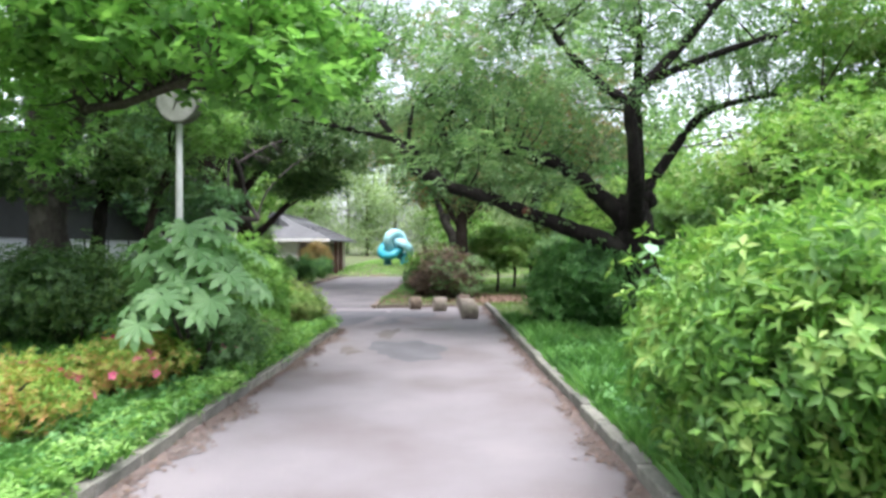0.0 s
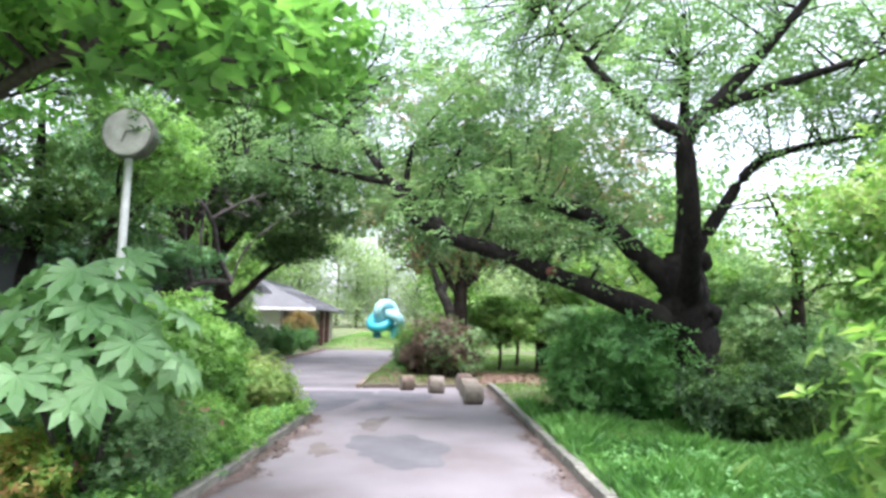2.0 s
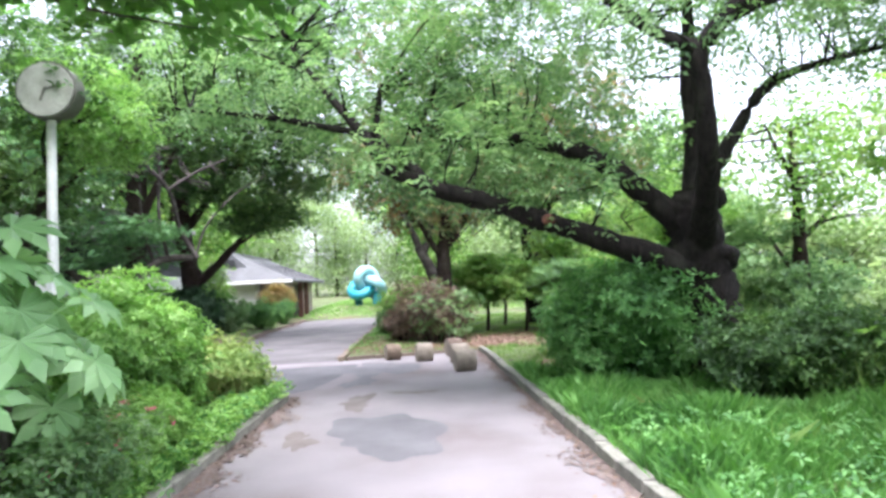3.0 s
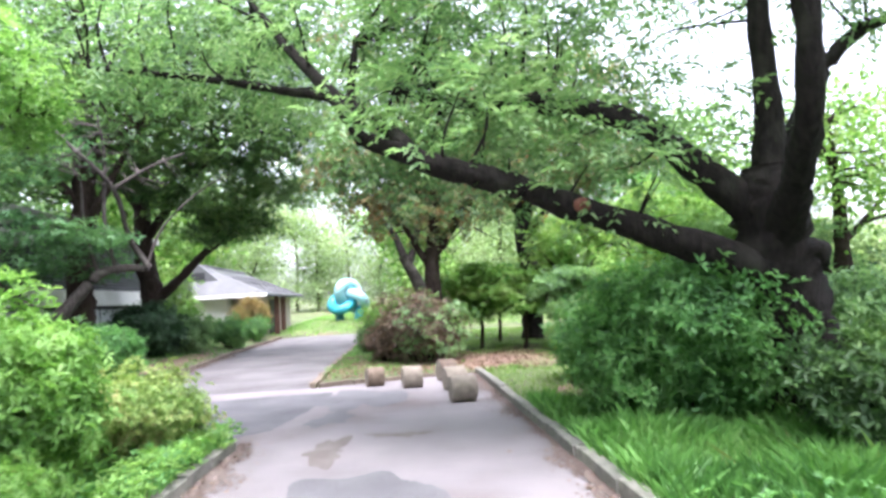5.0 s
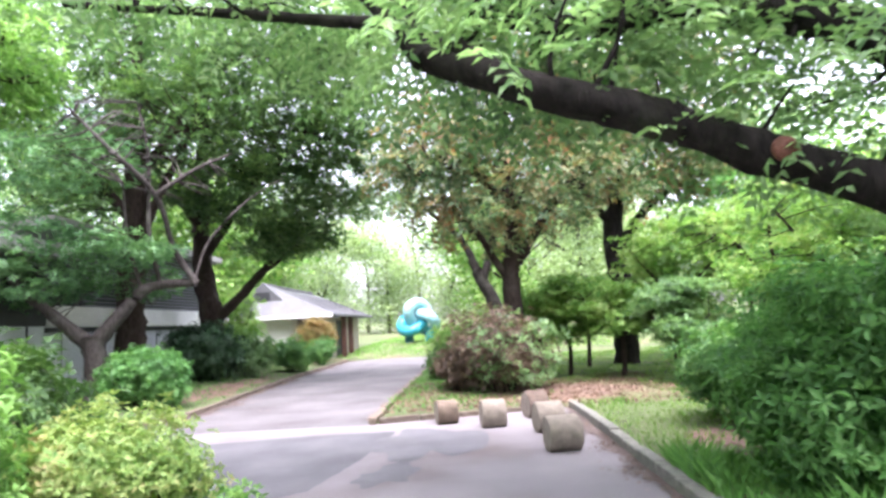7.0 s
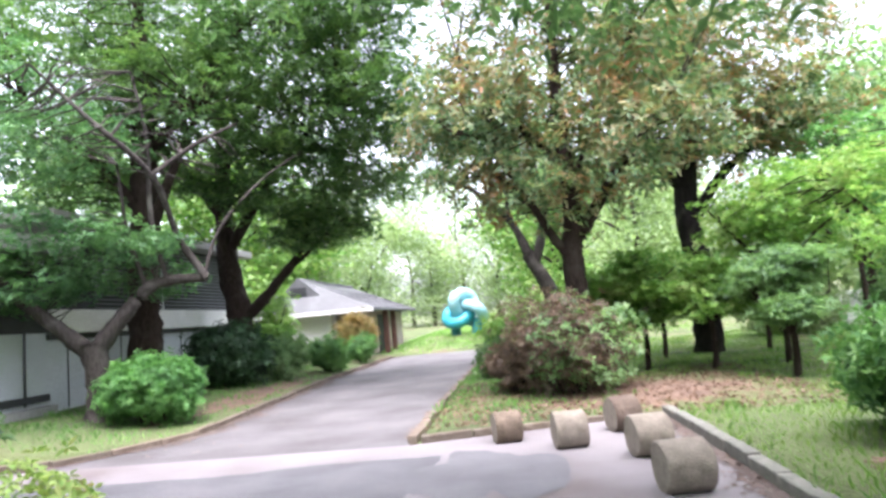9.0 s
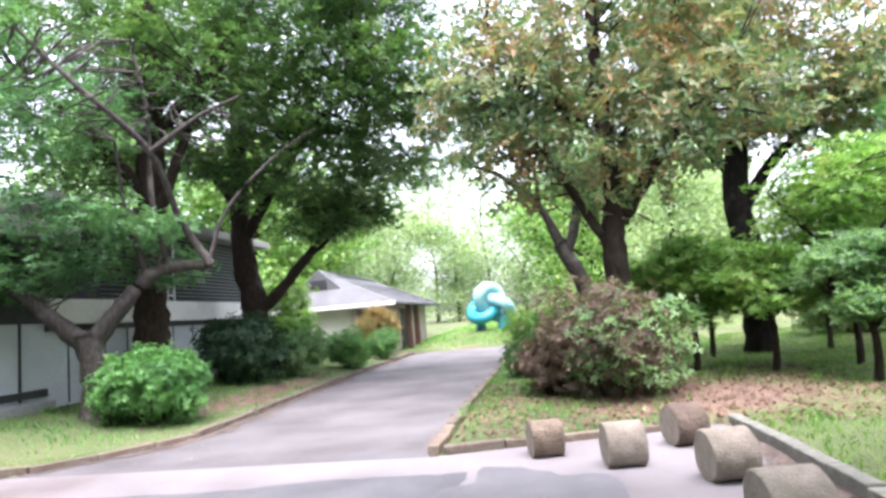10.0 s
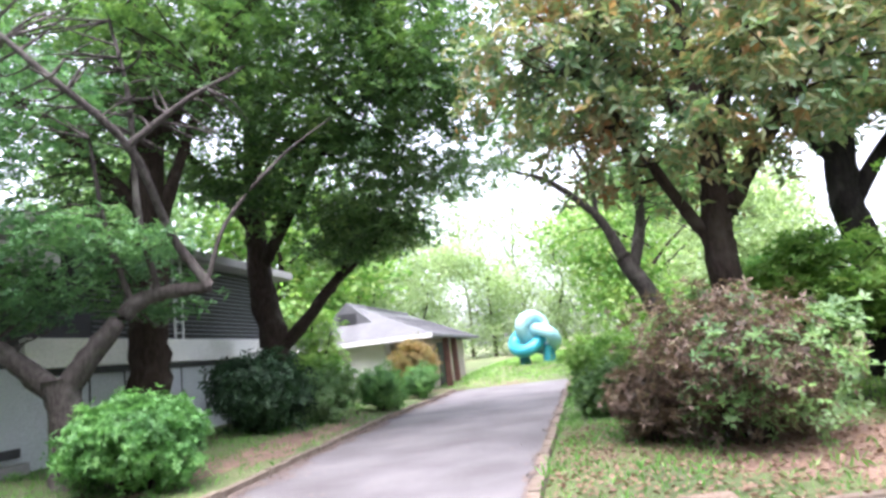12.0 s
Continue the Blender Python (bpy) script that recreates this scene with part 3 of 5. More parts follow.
def grass(name, region, count, high, seed, label, mat=None, wide=0.012):
    """Bent blades over an area given by a test."""
    g = np.random.default_rng(seed)
    x0, x1, y0, y1, test = region
    xy = np.stack([g.uniform(x0, x1, count), g.uniform(y0, y1, count)], 1)
    edge = np.minimum.reduce([(xy[:, 0] - x0 + 3) / 3, (x1 - xy[:, 0]) / 2.5, (xy[:, 1] - y0) / 2.0, (y1 - xy[:, 1]) / 1.0 + 0.4])
    keep = np.array([test(x, y) for x, y in xy]) & (g.uniform(0, 1, count) < edge)
    xy = xy[keep]
    dens = np.sin(xy[:, 0] * 2.3 + xy[:, 1] * 1.1) * np.sin(xy[:, 1] * 2.9 - xy[:, 0] * 1.7)
    hh = high * (1 + 0.5 * dens) * g.uniform(0.5, 1.3, len(xy))
    z = np.array([height(x, y) for x, y in xy]) - 0.01
    P = np.column_stack([xy, z])
    A = unit(np.column_stack([g.normal(0, 0.35, (len(xy), 2)), np.ones(len(xy))]))
    N = unit(np.cross(A, rand_dirs(len(xy), g)))
    S = np.cross(A, N)
    h = hh[:, None]
    bend = unit(np.column_stack([g.normal(0, 1, (len(xy), 2)), np.zeros(len(xy))])) * h * g.uniform(0.1, 0.6, (len(xy), 1))
    w = wide * g.uniform(0.6, 1.4, (len(xy), 1))
    v = np.stack([P - S * w / 2, P + S * w / 2, P + A * h * 0.55 + S * w * 0.4 + bend * 0.3, P + A * h * 0.9 + bend], 1).reshape(-1, 3)
    i = np.arange(len(xy))[:, None] * 4
    t = np.concatenate([i + [0, 1, 2], i + [0, 2, 3]], 1).reshape(-1, 3)
    return tagged(new(name, tri_mesh(name, v, t, mat or LF_GRASS)), label, "grass", kind="stuff")


off = lambda x, y: not on_road(x, y)
g_keep = lambda x, y: (x * 7919 + y * 104729) % 1.0 < (1.0 if x < 5 else 0.5)
grass("lawn_grass", (1.35, 9.5, -2.0, 13.8, lambda x, y: x > edge_right(y) + 0.1 and g_keep(x, y)), 160000, 0.23, 1, "lush uneven grass on the lawn beside the path")
grass("lawn_grass_far", (1.2, 12, 13.4, 34, lambda x, y: off(x, y) and x > edge_right(y) + 0.1 and not (x < 3.0 and 18.6 < y < 21.6)), 60000, 0.085, 2, "short yellowish grass below the small trees", LF_YELLOW)
grass("seed_stalks", (1.9, 5.5, 4.0, 11.0, lambda x, y: x > edge_right(y) + 0.2), 260, 0.36, 9, "thin pale seed stalks standing above the lawn", LF_YELLOW, 0.005)
grass("verge_grass", (-9.5, -0.5, -2.0, 13.1, lambda x, y: x < edge_left(y) - 0.08 and (x > -3.4 or (x * 7919 + y * 104729) % 1.0 < 0.3)), 150000, 0.16, 3, "weeds and grass spilling over the kerb")
grass("island_grass", (-2.0, 1.4, 17.7, 36, lambda x, y: off(x, y) and x > isle_left(y) + 0.1), 14000, 0.1, 4, "thin patchy grass on the island bed")
# Sunlight on the far lawn is put into the blades' lime colour.
grass("far_lawn_grass", (-7.5, 9.0, 37.6, 62, lambda x, y: off(x, y)), 34000, 0.13, 6, "mown lawn beyond the road, coloured bright as if sunlit", LF_LIME, 0.035)
grass("bank_grass", (-9.5, -5.7, 17.7, 32, lambda x, y: off(x, y) and x < road_left(y) - 0.1), 14000, 0.09, 5, "thin grass on the planted verge")


def weeds(name, region, count, leaf, seed, label, mat):
    """Low broad-leaved weeds."""
    g = np.random.default_rng(seed)
    x0, x1, y0, y1, test = region
    P = np.array([(x, y, height(x, y) + g.uniform(0.04, 0.24)) for x, y in zip(g.uniform(x0, x1, count), g.uniform(y0, y1, count)) if test(x, y)])
    v, t = rosettes(P, np.array([0, 0, 1.0]) + 0.3 * g.normal(size=P.shape), 5, leaf[0], leaf[1], g, 0.25)
    return tagged(new(name, tri_mesh(name, v, t, mat)), label, "weeds", kind="stuff")


weeds("lawn_weeds", (1.5, 5.5, 3.5, 9.5, lambda x, y: x > edge_right(y) + 0.12), 1300, (0.07, 0.038), 1, "broad-leaved pale green weeds in the lawn", LF_BRIGHT)
weeds("verge_weeds", (-3.2, -2.05, 2.0, 13.0, lambda x, y: x < edge_left(y)), 1300, (0.06, 0.03), 2, "leafy weeds hanging over the kerb", LF_BRIGHT)
weeds("kerb_weeds", (-2.8, -2.05, 3.0, 13.0, lambda x, y: edge_left(y) - 0.45 < x < edge_left(y) + 0.05 * math.sin(y * 2.1)), 1900, (0.07, 0.032), 3, "fresh green weeds hanging over the kerb", LF_LIME)
g0 = np.random.default_rng(5)
P0 = np.array([(x, y, height(x, y) + 0.03) for x, y in zip(g0.uniform(-1.8, 3.6, 5000), g0.uniform(17.9, 23, 5000)) if off(x, y)])
v0, t0 = leaf_tris(P0, unit(g0.normal(size=P0.shape) * np.array([1, 1, 0.15])), np.array([0, 0, 1.0]) + 0.4 * g0.normal(size=P0.shape), 0.065, 0.04, g0)
tagged(new("fallen_leaves", tri_mesh("fallen_leaves", v0, t0, LF_DRY)), "dry brown fallen leaves scattered on the bed", "fallen leaves", kind="stuff")
P0 = np.array([(x, y, 0.012) for x, y in [(edge_left(y) + abs(g0.normal(0, 0.18)), y) for y in g0.uniform(3, 13.3, 140)] + [(edge_right(y) - abs(g0.normal(0, 0.18)), y) for y in g0.uniform(3, 18.3, 160)] + [(g0.uniform(-5.8, -2.2), g0.uniform(18, 32)) for _ in range(120)]])
v0, t0 = leaf_tris(P0, unit(g0.normal(size=P0.shape) * np.array([1, 1, 0.02])), np.array([0, 0, 1.0]) + 0.1 * g0.normal(size=P0.shape), 0.06, 0.035, g0, 0.05, 0.0)
tagged(new("path_leaves", tri_mesh("path_leaves", v0, t0, LF_DRY)), "small dry leaves lying along the path edges", "fallen leaves", kind="stuff")


# ---------------------------------------------------------------- buildings
def long_building():
    """The flat-roofed building behind the verge: grey panels below, pale band, dark louvres above."""
    ob = thing("park_building", (-10.4, 24, 0.35), "long low grey building with pale band and dark louvres", "building")
    X = -10.0
    # near wing
    wall = box_part("wall", (X - 6, 12.0, -0.1, X, 21.6, 3.4), M_GREYWALL, ob, "grey-blue panel wall", 0)
    box_part("plinth", (X, 12.0, 0.1, X + 0.25, 21.6, 0.52), M_SLAB, ob, "pale concrete plinth", 0.02)
    # Eave shade over the windows is put into this band's dark colour.
    box_part("dark_band", (X + 0.003, 12.0, 1.95, X + 0.05, 21.6, 3.3), M_DARK, ob, "window band with the eave shade painted in dark", 0)
    for y in np.arange(12.6, 21.5, 1.2):
        box_part("wall_joint", (X + 0.002, y, 0.55, X + 0.03, y + 0.05, 1.95), M_DARK, wall)
    box_part("sill_rail", (X + 0.003, 12.0, 0.60, X + 0.08, 21.6, 0.74), M_DARK, ob, "dark base rail")
    box_part("roof_slab", (X - 6.3, 11.7, 3.42, X + 0.75, 21.7, 3.75), M_SLAB, ob, "thin overhanging concrete roof slab", 0.03)
    # far wing
    wall = box_part("wall", (X - 6, 21.6, -0.1, X - 0.01, 31.5, 2.0), M_GREYWALL, ob, "grey-blue panel wall", 0)
    for y in np.arange(22.2, 31.4, 0.9):
        box_part("wall_joint", (X - 0.006, y, 0.4, X + 0.015, y + 0.03, 1.9), M_DARK, wall)
    # Shade line under the fascia, drawn as a dark strip.
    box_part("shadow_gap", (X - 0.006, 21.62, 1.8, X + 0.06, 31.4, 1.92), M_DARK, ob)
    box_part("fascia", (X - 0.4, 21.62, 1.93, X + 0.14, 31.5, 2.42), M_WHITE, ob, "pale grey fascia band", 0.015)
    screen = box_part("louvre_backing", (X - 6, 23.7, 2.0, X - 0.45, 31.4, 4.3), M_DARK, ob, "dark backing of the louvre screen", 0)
    bm = bmesh.new()
    box(bm, 0, -3.85, -0.007, 0.06, 3.85, 0.007, 0)
    bmesh.ops.rotate(bm, verts=bm.verts, matrix=Matrix.Rotation(radians(28), 3, "Y"))
    me = bpy.data.meshes.new("louvre")
    bm.to_mesh(me)
    bm.free()
    me.materials.append(M_LOUVRE)
    for k in range(17):
        child("louvre", me, screen, (X - 0.44, 27.55, 2.52 + 0.105 * k))
    for y in (26.05, 26.35):
        rail = box_part("ladder_rail", (X - 0.3, y, 2.42, X - 0.26, y + 0.04, 4.6), M_METAL, ob, "white steel ladder rail", 0.005)
    for k in range(8):
        box_part("ladder_rung", (X - 0.292, 26.09, 2.6 + 0.25 * k, X - 0.268, 26.35, 2.63 + 0.25 * k), M_METAL, rail, "", 0)
    box_part("roof_slab", (X - 6.3, 21.75, 4.32, X + 0.1, 31.7, 4.55), M_SLAB, ob, "flat concrete roof slab", 0.03)
    return ob


long_building()


def small_house():
    ob = thing("small_house", (-9.8, 40, 0), "low park house with hipped grey roof and white plaster", "house")
    x0, x1, y0, y1, ez = -12.7, -6.95, 35.9, 46.0, 2.25
    box_part("wall", (x0, y0 + 0.9, -0.1, x1 - 0.25, y1, ez), M_PINKWALL, ob, "pinkish plaster wall", 0.01)
    box_part("porch_wall", (-10.2, y0, -0.1, -8.4, y0 + 0.898, ez), M_WHITE, ob, "bright white plaster corner wall", 0.01)
    # The wall left of the porch is shaded; a dark sheet paints that shade.
    box_part("dark_opening", (x0 + 0.2, y0 + 0.86, 0.2, -10.3, y0 + 0.897, 1.9), M_DARK, ob, "dark sheet painting the shade under the eaves", 0)
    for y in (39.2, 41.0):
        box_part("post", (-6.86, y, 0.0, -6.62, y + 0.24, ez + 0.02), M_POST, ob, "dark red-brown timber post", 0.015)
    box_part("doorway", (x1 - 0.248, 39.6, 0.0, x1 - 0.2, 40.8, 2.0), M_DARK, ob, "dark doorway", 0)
    bm = bmesh.new()
    o, rz, xm = 0.55, 3.75, -9.8
    pts = [(x0 - o, y0 - o, ez), (x1 + o, y0 - o, ez), (x1 + o, y1 + o, ez), (x0 - o, y1 + o, ez), (xm, y0 + 1.0, rz), (xm, y1 - 1.0, rz)]
    vs = [bm.verts.new(p) for p in pts]
    ws = [bm.verts.new((p[0], p[1], p[2] - 0.1)) for p in pts[:4]]
    for f in ((0, 1, 4), (1, 2, 5, 4), (2, 3, 5), (3, 0, 4, 5)):
        bm.faces.new([vs[i] for i in f])
    for i in range(4):
        j = (i + 1) % 4
        bm.faces.new([ws[i], ws[j], vs[j], vs[i]])
    bm.faces.new(ws[::-1])
    roof = part("roof", bm, M_ROOF, ob, "grey slate hipped roof")
    # ribs of the roof sheets and the small gable at the top
    for k in range(11):
        y = y0 + 0.2 + k * 0.95
        v, f = tube([(x1 + o, y, ez + 0.015), (xm + 1.1, min(max(y, y0 + 0.9), y1 - 0.9), rz - 0.46)], [0.02, 0.02], 4, 0, 2)
        child("roof_rib", raw_mesh("roof_rib", v, f, M_ROOF), roof)
    bm = bmesh.new()
    g1 = [(-10.8, y0 + 0.2, 2.95), (-8.8, y0 + 0.2, 2.95), (-9.8, y0 + 0.2, 3.85)]
    a = [bm.verts.new(p) for p in g1]
    b = [bm.verts.new((p[0], p[1] + 2.2, p[2])) for p in g1]
    bm.faces.new(a)
    for i in range(3):
        j = (i + 1) % 3
        bm.faces.new([a[j], a[i], b[i], b[j]])
    part("gable", bm, M_ROOF, ob, "small gable on the roof")
    box_part("gable_vent", (-10.15, y0 + 0.15, 3.02, -9.45, y0 + 0.21, 3.4), M_DARK, ob, "dark gable vent", 0)
    v, f = tube([(xm, y0 + 0.9, rz + 0.02), (xm, y1 - 0.9, rz + 0.02)], [0.09, 0.09], 8, 0, 2)
    child("ridge_cap", raw_mesh("ridge_cap", v, f, M_ROOF), ob)
    box_part("eave_board", (x0 - o, y0 - o - 0.02, ez - 0.14, x1 + o, y0 - o + 0.02, ez + 0.01), M_WHITE, ob, "pale eave board", 0)
    return ob


small_house()


def clock_lamp():
    ob = thing("park_clock", (-5.15, 12.2, 0.05), "round white clock on a pale steel pole", "clock")
    b = BASE[ob]
    v, f = tube([(-5.15, 12.2, 0.0), (-5.15, 12.2, 2.0), (-5.15, 12.2, 4.2)], [0.075, 0.07, 0.06], 14, 0, 3)
    child("pole", raw_mesh("pole", v, f, M_METAL, True), ob)
    box_part("junction_box", (-5.29, 12.02, 1.55, -5.12, 12.13, 1.9), M_METAL, ob, "small grey box on the pole")
    turn = Matrix.Translation((-5.15, 12.2, 4.52)) @ Matrix.Rotation(radians(2), 4, "Z")
    for nm, r, y0, y1, mat, lb in (("rim", 0.40, -0.14, 0.14, M_RIM, "dark metal rim"), ("dial", 0.37, -0.165, -0.135, M_CLOCK, "white clock face")):
        bm = bmesh.new()
        bmesh.ops.create_cone(bm, cap_ends=True, segments=40, radius1=r, radius2=r, depth=y1 - y0, matrix=turn @ Matrix.Translation((0, (y0 + y1) / 2, 0)) @ Matrix.Rotation(radians(90), 4, "X"))
        dial = part(nm, bm, mat, ob, lb)
    for nm, ln, wd, an in (("hour_hand", 0.17, 0.035, 200), ("minute_hand", 0.28, 0.025, 75)):
        bm = bmesh.new()
        box(bm, -wd / 2, -0.176, -0.03, wd / 2, -0.168, ln)
        bmesh.ops.transform(bm, verts=bm.verts, matrix=turn @ Matrix.Rotation(radians(an), 4, "Y"))
        part(nm, bm, M_RIM, dial, "dark clock hand")
    return ob


clock_lamp()


def sculpture():
    """A cyan play sculpture: a thick tube knotted into three loops, on two stub legs."""
    cx, cy = -3.35, 44.0
    cz = height(cx, cy)
    ob = thing("play_sculpture", (cx, cy, cz), "large cyan sculpture of looping rounded tubes", "sculpture")
    size, r = 0.365, 0.31

    def knot(t):
        return Vector((-size * (math.sin(t) + 2 * math.sin(2 * t)), size * 1.5 * math.sin(3 * t), -size * 0.86 * (math.cos(t) - 2 * math.cos(2 * t))))

    n, k = 34, 14
    # Light and shade are put into the loops by their tones.
    for arc, (mat, lb) in enumerate(((M_SHADE_CYAN, "cyan side loop"), (M_LIT_CYAN, "cyan top loop painted pale as if lit"), (M_LIT_CYAN, "cyan side loop painted pale as if lit"))):
        v, f = [], []
        for i in range(n + 1):
            t = 2 * math.pi * (arc + i / n) / 3
            c, d = knot(t), (knot(t + 0.01) - knot(t - 0.01)).normalized()
            u = d.cross(Vector((0, 1, 0.2))).normalized()
            w = d.cross(u)
            for j in range(k):
                b = 2 * math.pi * j / k
                p = c + r * (math.cos(b) * u + math.sin(b) * w)
                v.append((cx + p.x, cy + p.y, cz + 1.28 + p.z))
        for i in range(n):
            for j in range(k):
                f.append((i * k + j, i * k + (j + 1) % k, (i + 1) * k + (j + 1) % k, (i + 1) * k + j))
        child("loop", raw_mesh("loop", v, f, mat, True), ob, None, lb)
    for dx, w, mat in ((-0.55, 0.26, M_SHADE_DEEP), (0.62, 0.3, M_SHADE_CYAN)):
        v, f = tube([(cx + dx, cy, cz - 0.15), (cx + dx * 1.02, cy, cz + 0.3), (cx + dx * 1.1, cy, cz + 0.8)], [w * 1.1, w, w * 0.9], 14, 0, 4)
        child("foot", raw_mesh("foot", v, f, mat, True), ob, None, "cyan foot")
    return ob


sculpture()


def fence():
    ob = thing("park_fence", (10.5, 10, 0), "pale upright-bar metal fence", "fence")
    bm = bmesh.new()
    box(bm, -0.02, -0.02, 0, 0.02, 0.02, 1.15)
    me = bpy.data.meshes.new("bar")
    bm.to_mesh(me)
    bm.free()
    me.materials.append(M_METAL)
    for k in range(150):
        child("bar", me, ob, (10.5, 12 + 0.16 * k, 0.05))
    for z in (0.2, 1.1):
        box_part("rail", (10.47, 12, z, 10.53, 36, z + 0.05), M_METAL, ob, "", 0)
    return ob


fence()


# ---------------------------------------------------------------- logs
def log_stool(loc, r, length, turn, mat, seed, label):
    """A short round timber lying on its side at the end of the path."""
    g = np.random.default_rng(seed)
    ob = thing("log_block", loc, label, "log", "logs barring the path")
    n = 36
    rr = [r * (1 + 0.008 * g.normal() + 0.03 * math.sin(2 * math.pi * k / n * 3 + seed)) for k in range(n)]
    d = Vector((math.cos(turn), math.sin(turn), 0))
    s = Vector((-d.y, d.x, 0))
    prof = ((-0.5, 0.93), (-0.47, 1.0), (-0.2, 1.01), (0.15, 0.99), (0.47, 1.0), (0.5, 0.93))
    v, f = [], []
    for t, q in prof:
        for k in range(n):
            a = 2 * math.pi * k / n
            z = max(-r * 0.92, math.sin(a) * rr[k] * q)
            p = d * (t * length) + s * (math.cos(a) * rr[k] * q) + Vector((0, 0, z + r * 0.92))
            v.append(tuple(p))
    for i in range(len(prof) - 1):
        for k in range(n):
            k2 = (k + 1) % n
            f.append((i * n + k, i * n + k2, (i + 1) * n + k2, (i + 1) * n + k))
    child("log_side", raw_mesh("log_side", v, f, mat, True), ob, loc)
    for e, nm in ((0, "sawn_end"), (len(prof) - 1, "sawn_end")):
        ring = v[e * n:(e + 1) * n]
        c = tuple(np.mean(np.array(ring), 0))
        vv = ring + [tuple(np.array(c) * 0.5 + np.array(p) * 0.5 + np.array([0, 0, g.normal(0, 0.004)])) for p in ring] + [c]
        ff = []
        for k in range(n):
            k2 = (k + 1) % n
            a = (k, k2, n + k2, n + k)
            b2 = (n + k, n + k2, 2 * n)
            ff += [a, b2] if e else [a[::-1], b2[::-1]]
        child(nm, raw_mesh(nm, vv, ff, M_LOGEND), ob, loc, "pale sawn end grain")
    return ob


log_stool((-0.78, 17.42, 0), 0.182, 0.312, 0.25, M_LOGSIDE, 1, "short brown log block lying on the asphalt")
log_stool((-0.09, 16.92, 0), 0.197, 0.344, 0.15, M_LOGEND, 2, "short pale debarked log block lying on the asphalt")
log_stool((0.59, 17.62, 0), 0.202, 0.328, 0.3, M_LOGDARK, 3, "short dark brown log block lying on the asphalt")
log_stool((0.63, 16.32, 0), 0.202, 0.361, 0.2, M_LOGEND, 4, "short pale weathered log block lying on the asphalt")
log_stool((0.64, 15.08, 0), 0.202, 0.377, 0.15, M_LOGEND, 5, "short pale weathered log block lying on the asphalt")


# ---------------------------------------------------------------- big leaning tree over the path
B = (3.8, 11.6, 0.0)
LIMB_a = ([(3.45, 11.45, 1.62), (2.6, 11.4, 1.95), (1.52, 11.34, 2.34), (0.75, 11.25, 2.62), (0.12, 11.2, 2.8), (-0.5, 11.38, 3.1)], [0.2, 0.155, 0.125, 0.115, 0.105, 0.08])
LIMB_b = ([(-0.5, 11.38, 3.1), (-0.8, 11.6, 3.6), (-1.35, 12.2, 4.4), (-2.0, 12.8, 5.4)], [0.09, 0.075, 0.055, 0.025])
LIMB_c = ([(0.0, 11.22, 2.84), (-0.3, 11.7, 3.3), (-0.65, 12.2, 3.75), (-0.6, 12.4, 4.5)], [0.09, 0.08, 0.06, 0.03])
LIMB_d = ([(-0.65, 12.2, 3.75), (-1.4, 12.4, 3.95), (-2.4, 12.6, 4.2), (-3.6, 12.6, 4.35)], [0.06, 0.05, 0.04, 0.02])
LIMB_e = ([(3.4, 11.5, 2.2), (2.8, 11.55, 2.75), (2.2, 11.65, 3.25), (1.4, 11.9, 3.55), (0.6, 12.1, 3.6), (-0.2, 12.5, 3.95)], [0.19, 0.16, 0.13, 0.11, 0.09, 0.04])
LIMB_f = ([(3.5, 11.35, 2.0), (3.36, 10.85, 2.4), (3.17, 10.3, 2.95), (3.05, 10.05, 3.5), (3.0, 9.95, 4.02), (3.4, 9.9, 4.5), (3.9, 9.85, 5.05), (5.0, 9.7, 6.4)], [0.2, 0.14, 0.11, 0.1, 0.097, 0.09, 0.075, 0.035])
LIMB_g = ([(3.0, 9.95, 4.02), (2.6, 10.3, 4.4), (2.0, 10.8, 5.3), (1.4, 11.3, 6.5)], [0.085, 0.07, 0.055, 0.025])
LIMB_h = ([(3.3, 9.92, 4.36), (4.2, 10.1, 4.75), (5.3, 10.2, 5.15), (6.6, 10.4, 5.6)], [0.075, 0.06, 0.045, 0.02])
LIMB_j = ([(3.6, 11.65, 2.5), (4.3, 12.0, 3.4), (5.0, 12.1, 4.25), (5.8, 12.0, 4.55), (7.2, 11.8, 4.8)], [0.13, 0.1, 0.08, 0.055, 0.02])
LIMB_i = ([(3.5, 11.5, 2.3), (3.55, 11.45, 3.2), (3.52, 11.4, 4.2), (3.6, 11.4, 5.6)], [0.2, 0.14, 0.11, 0.05])
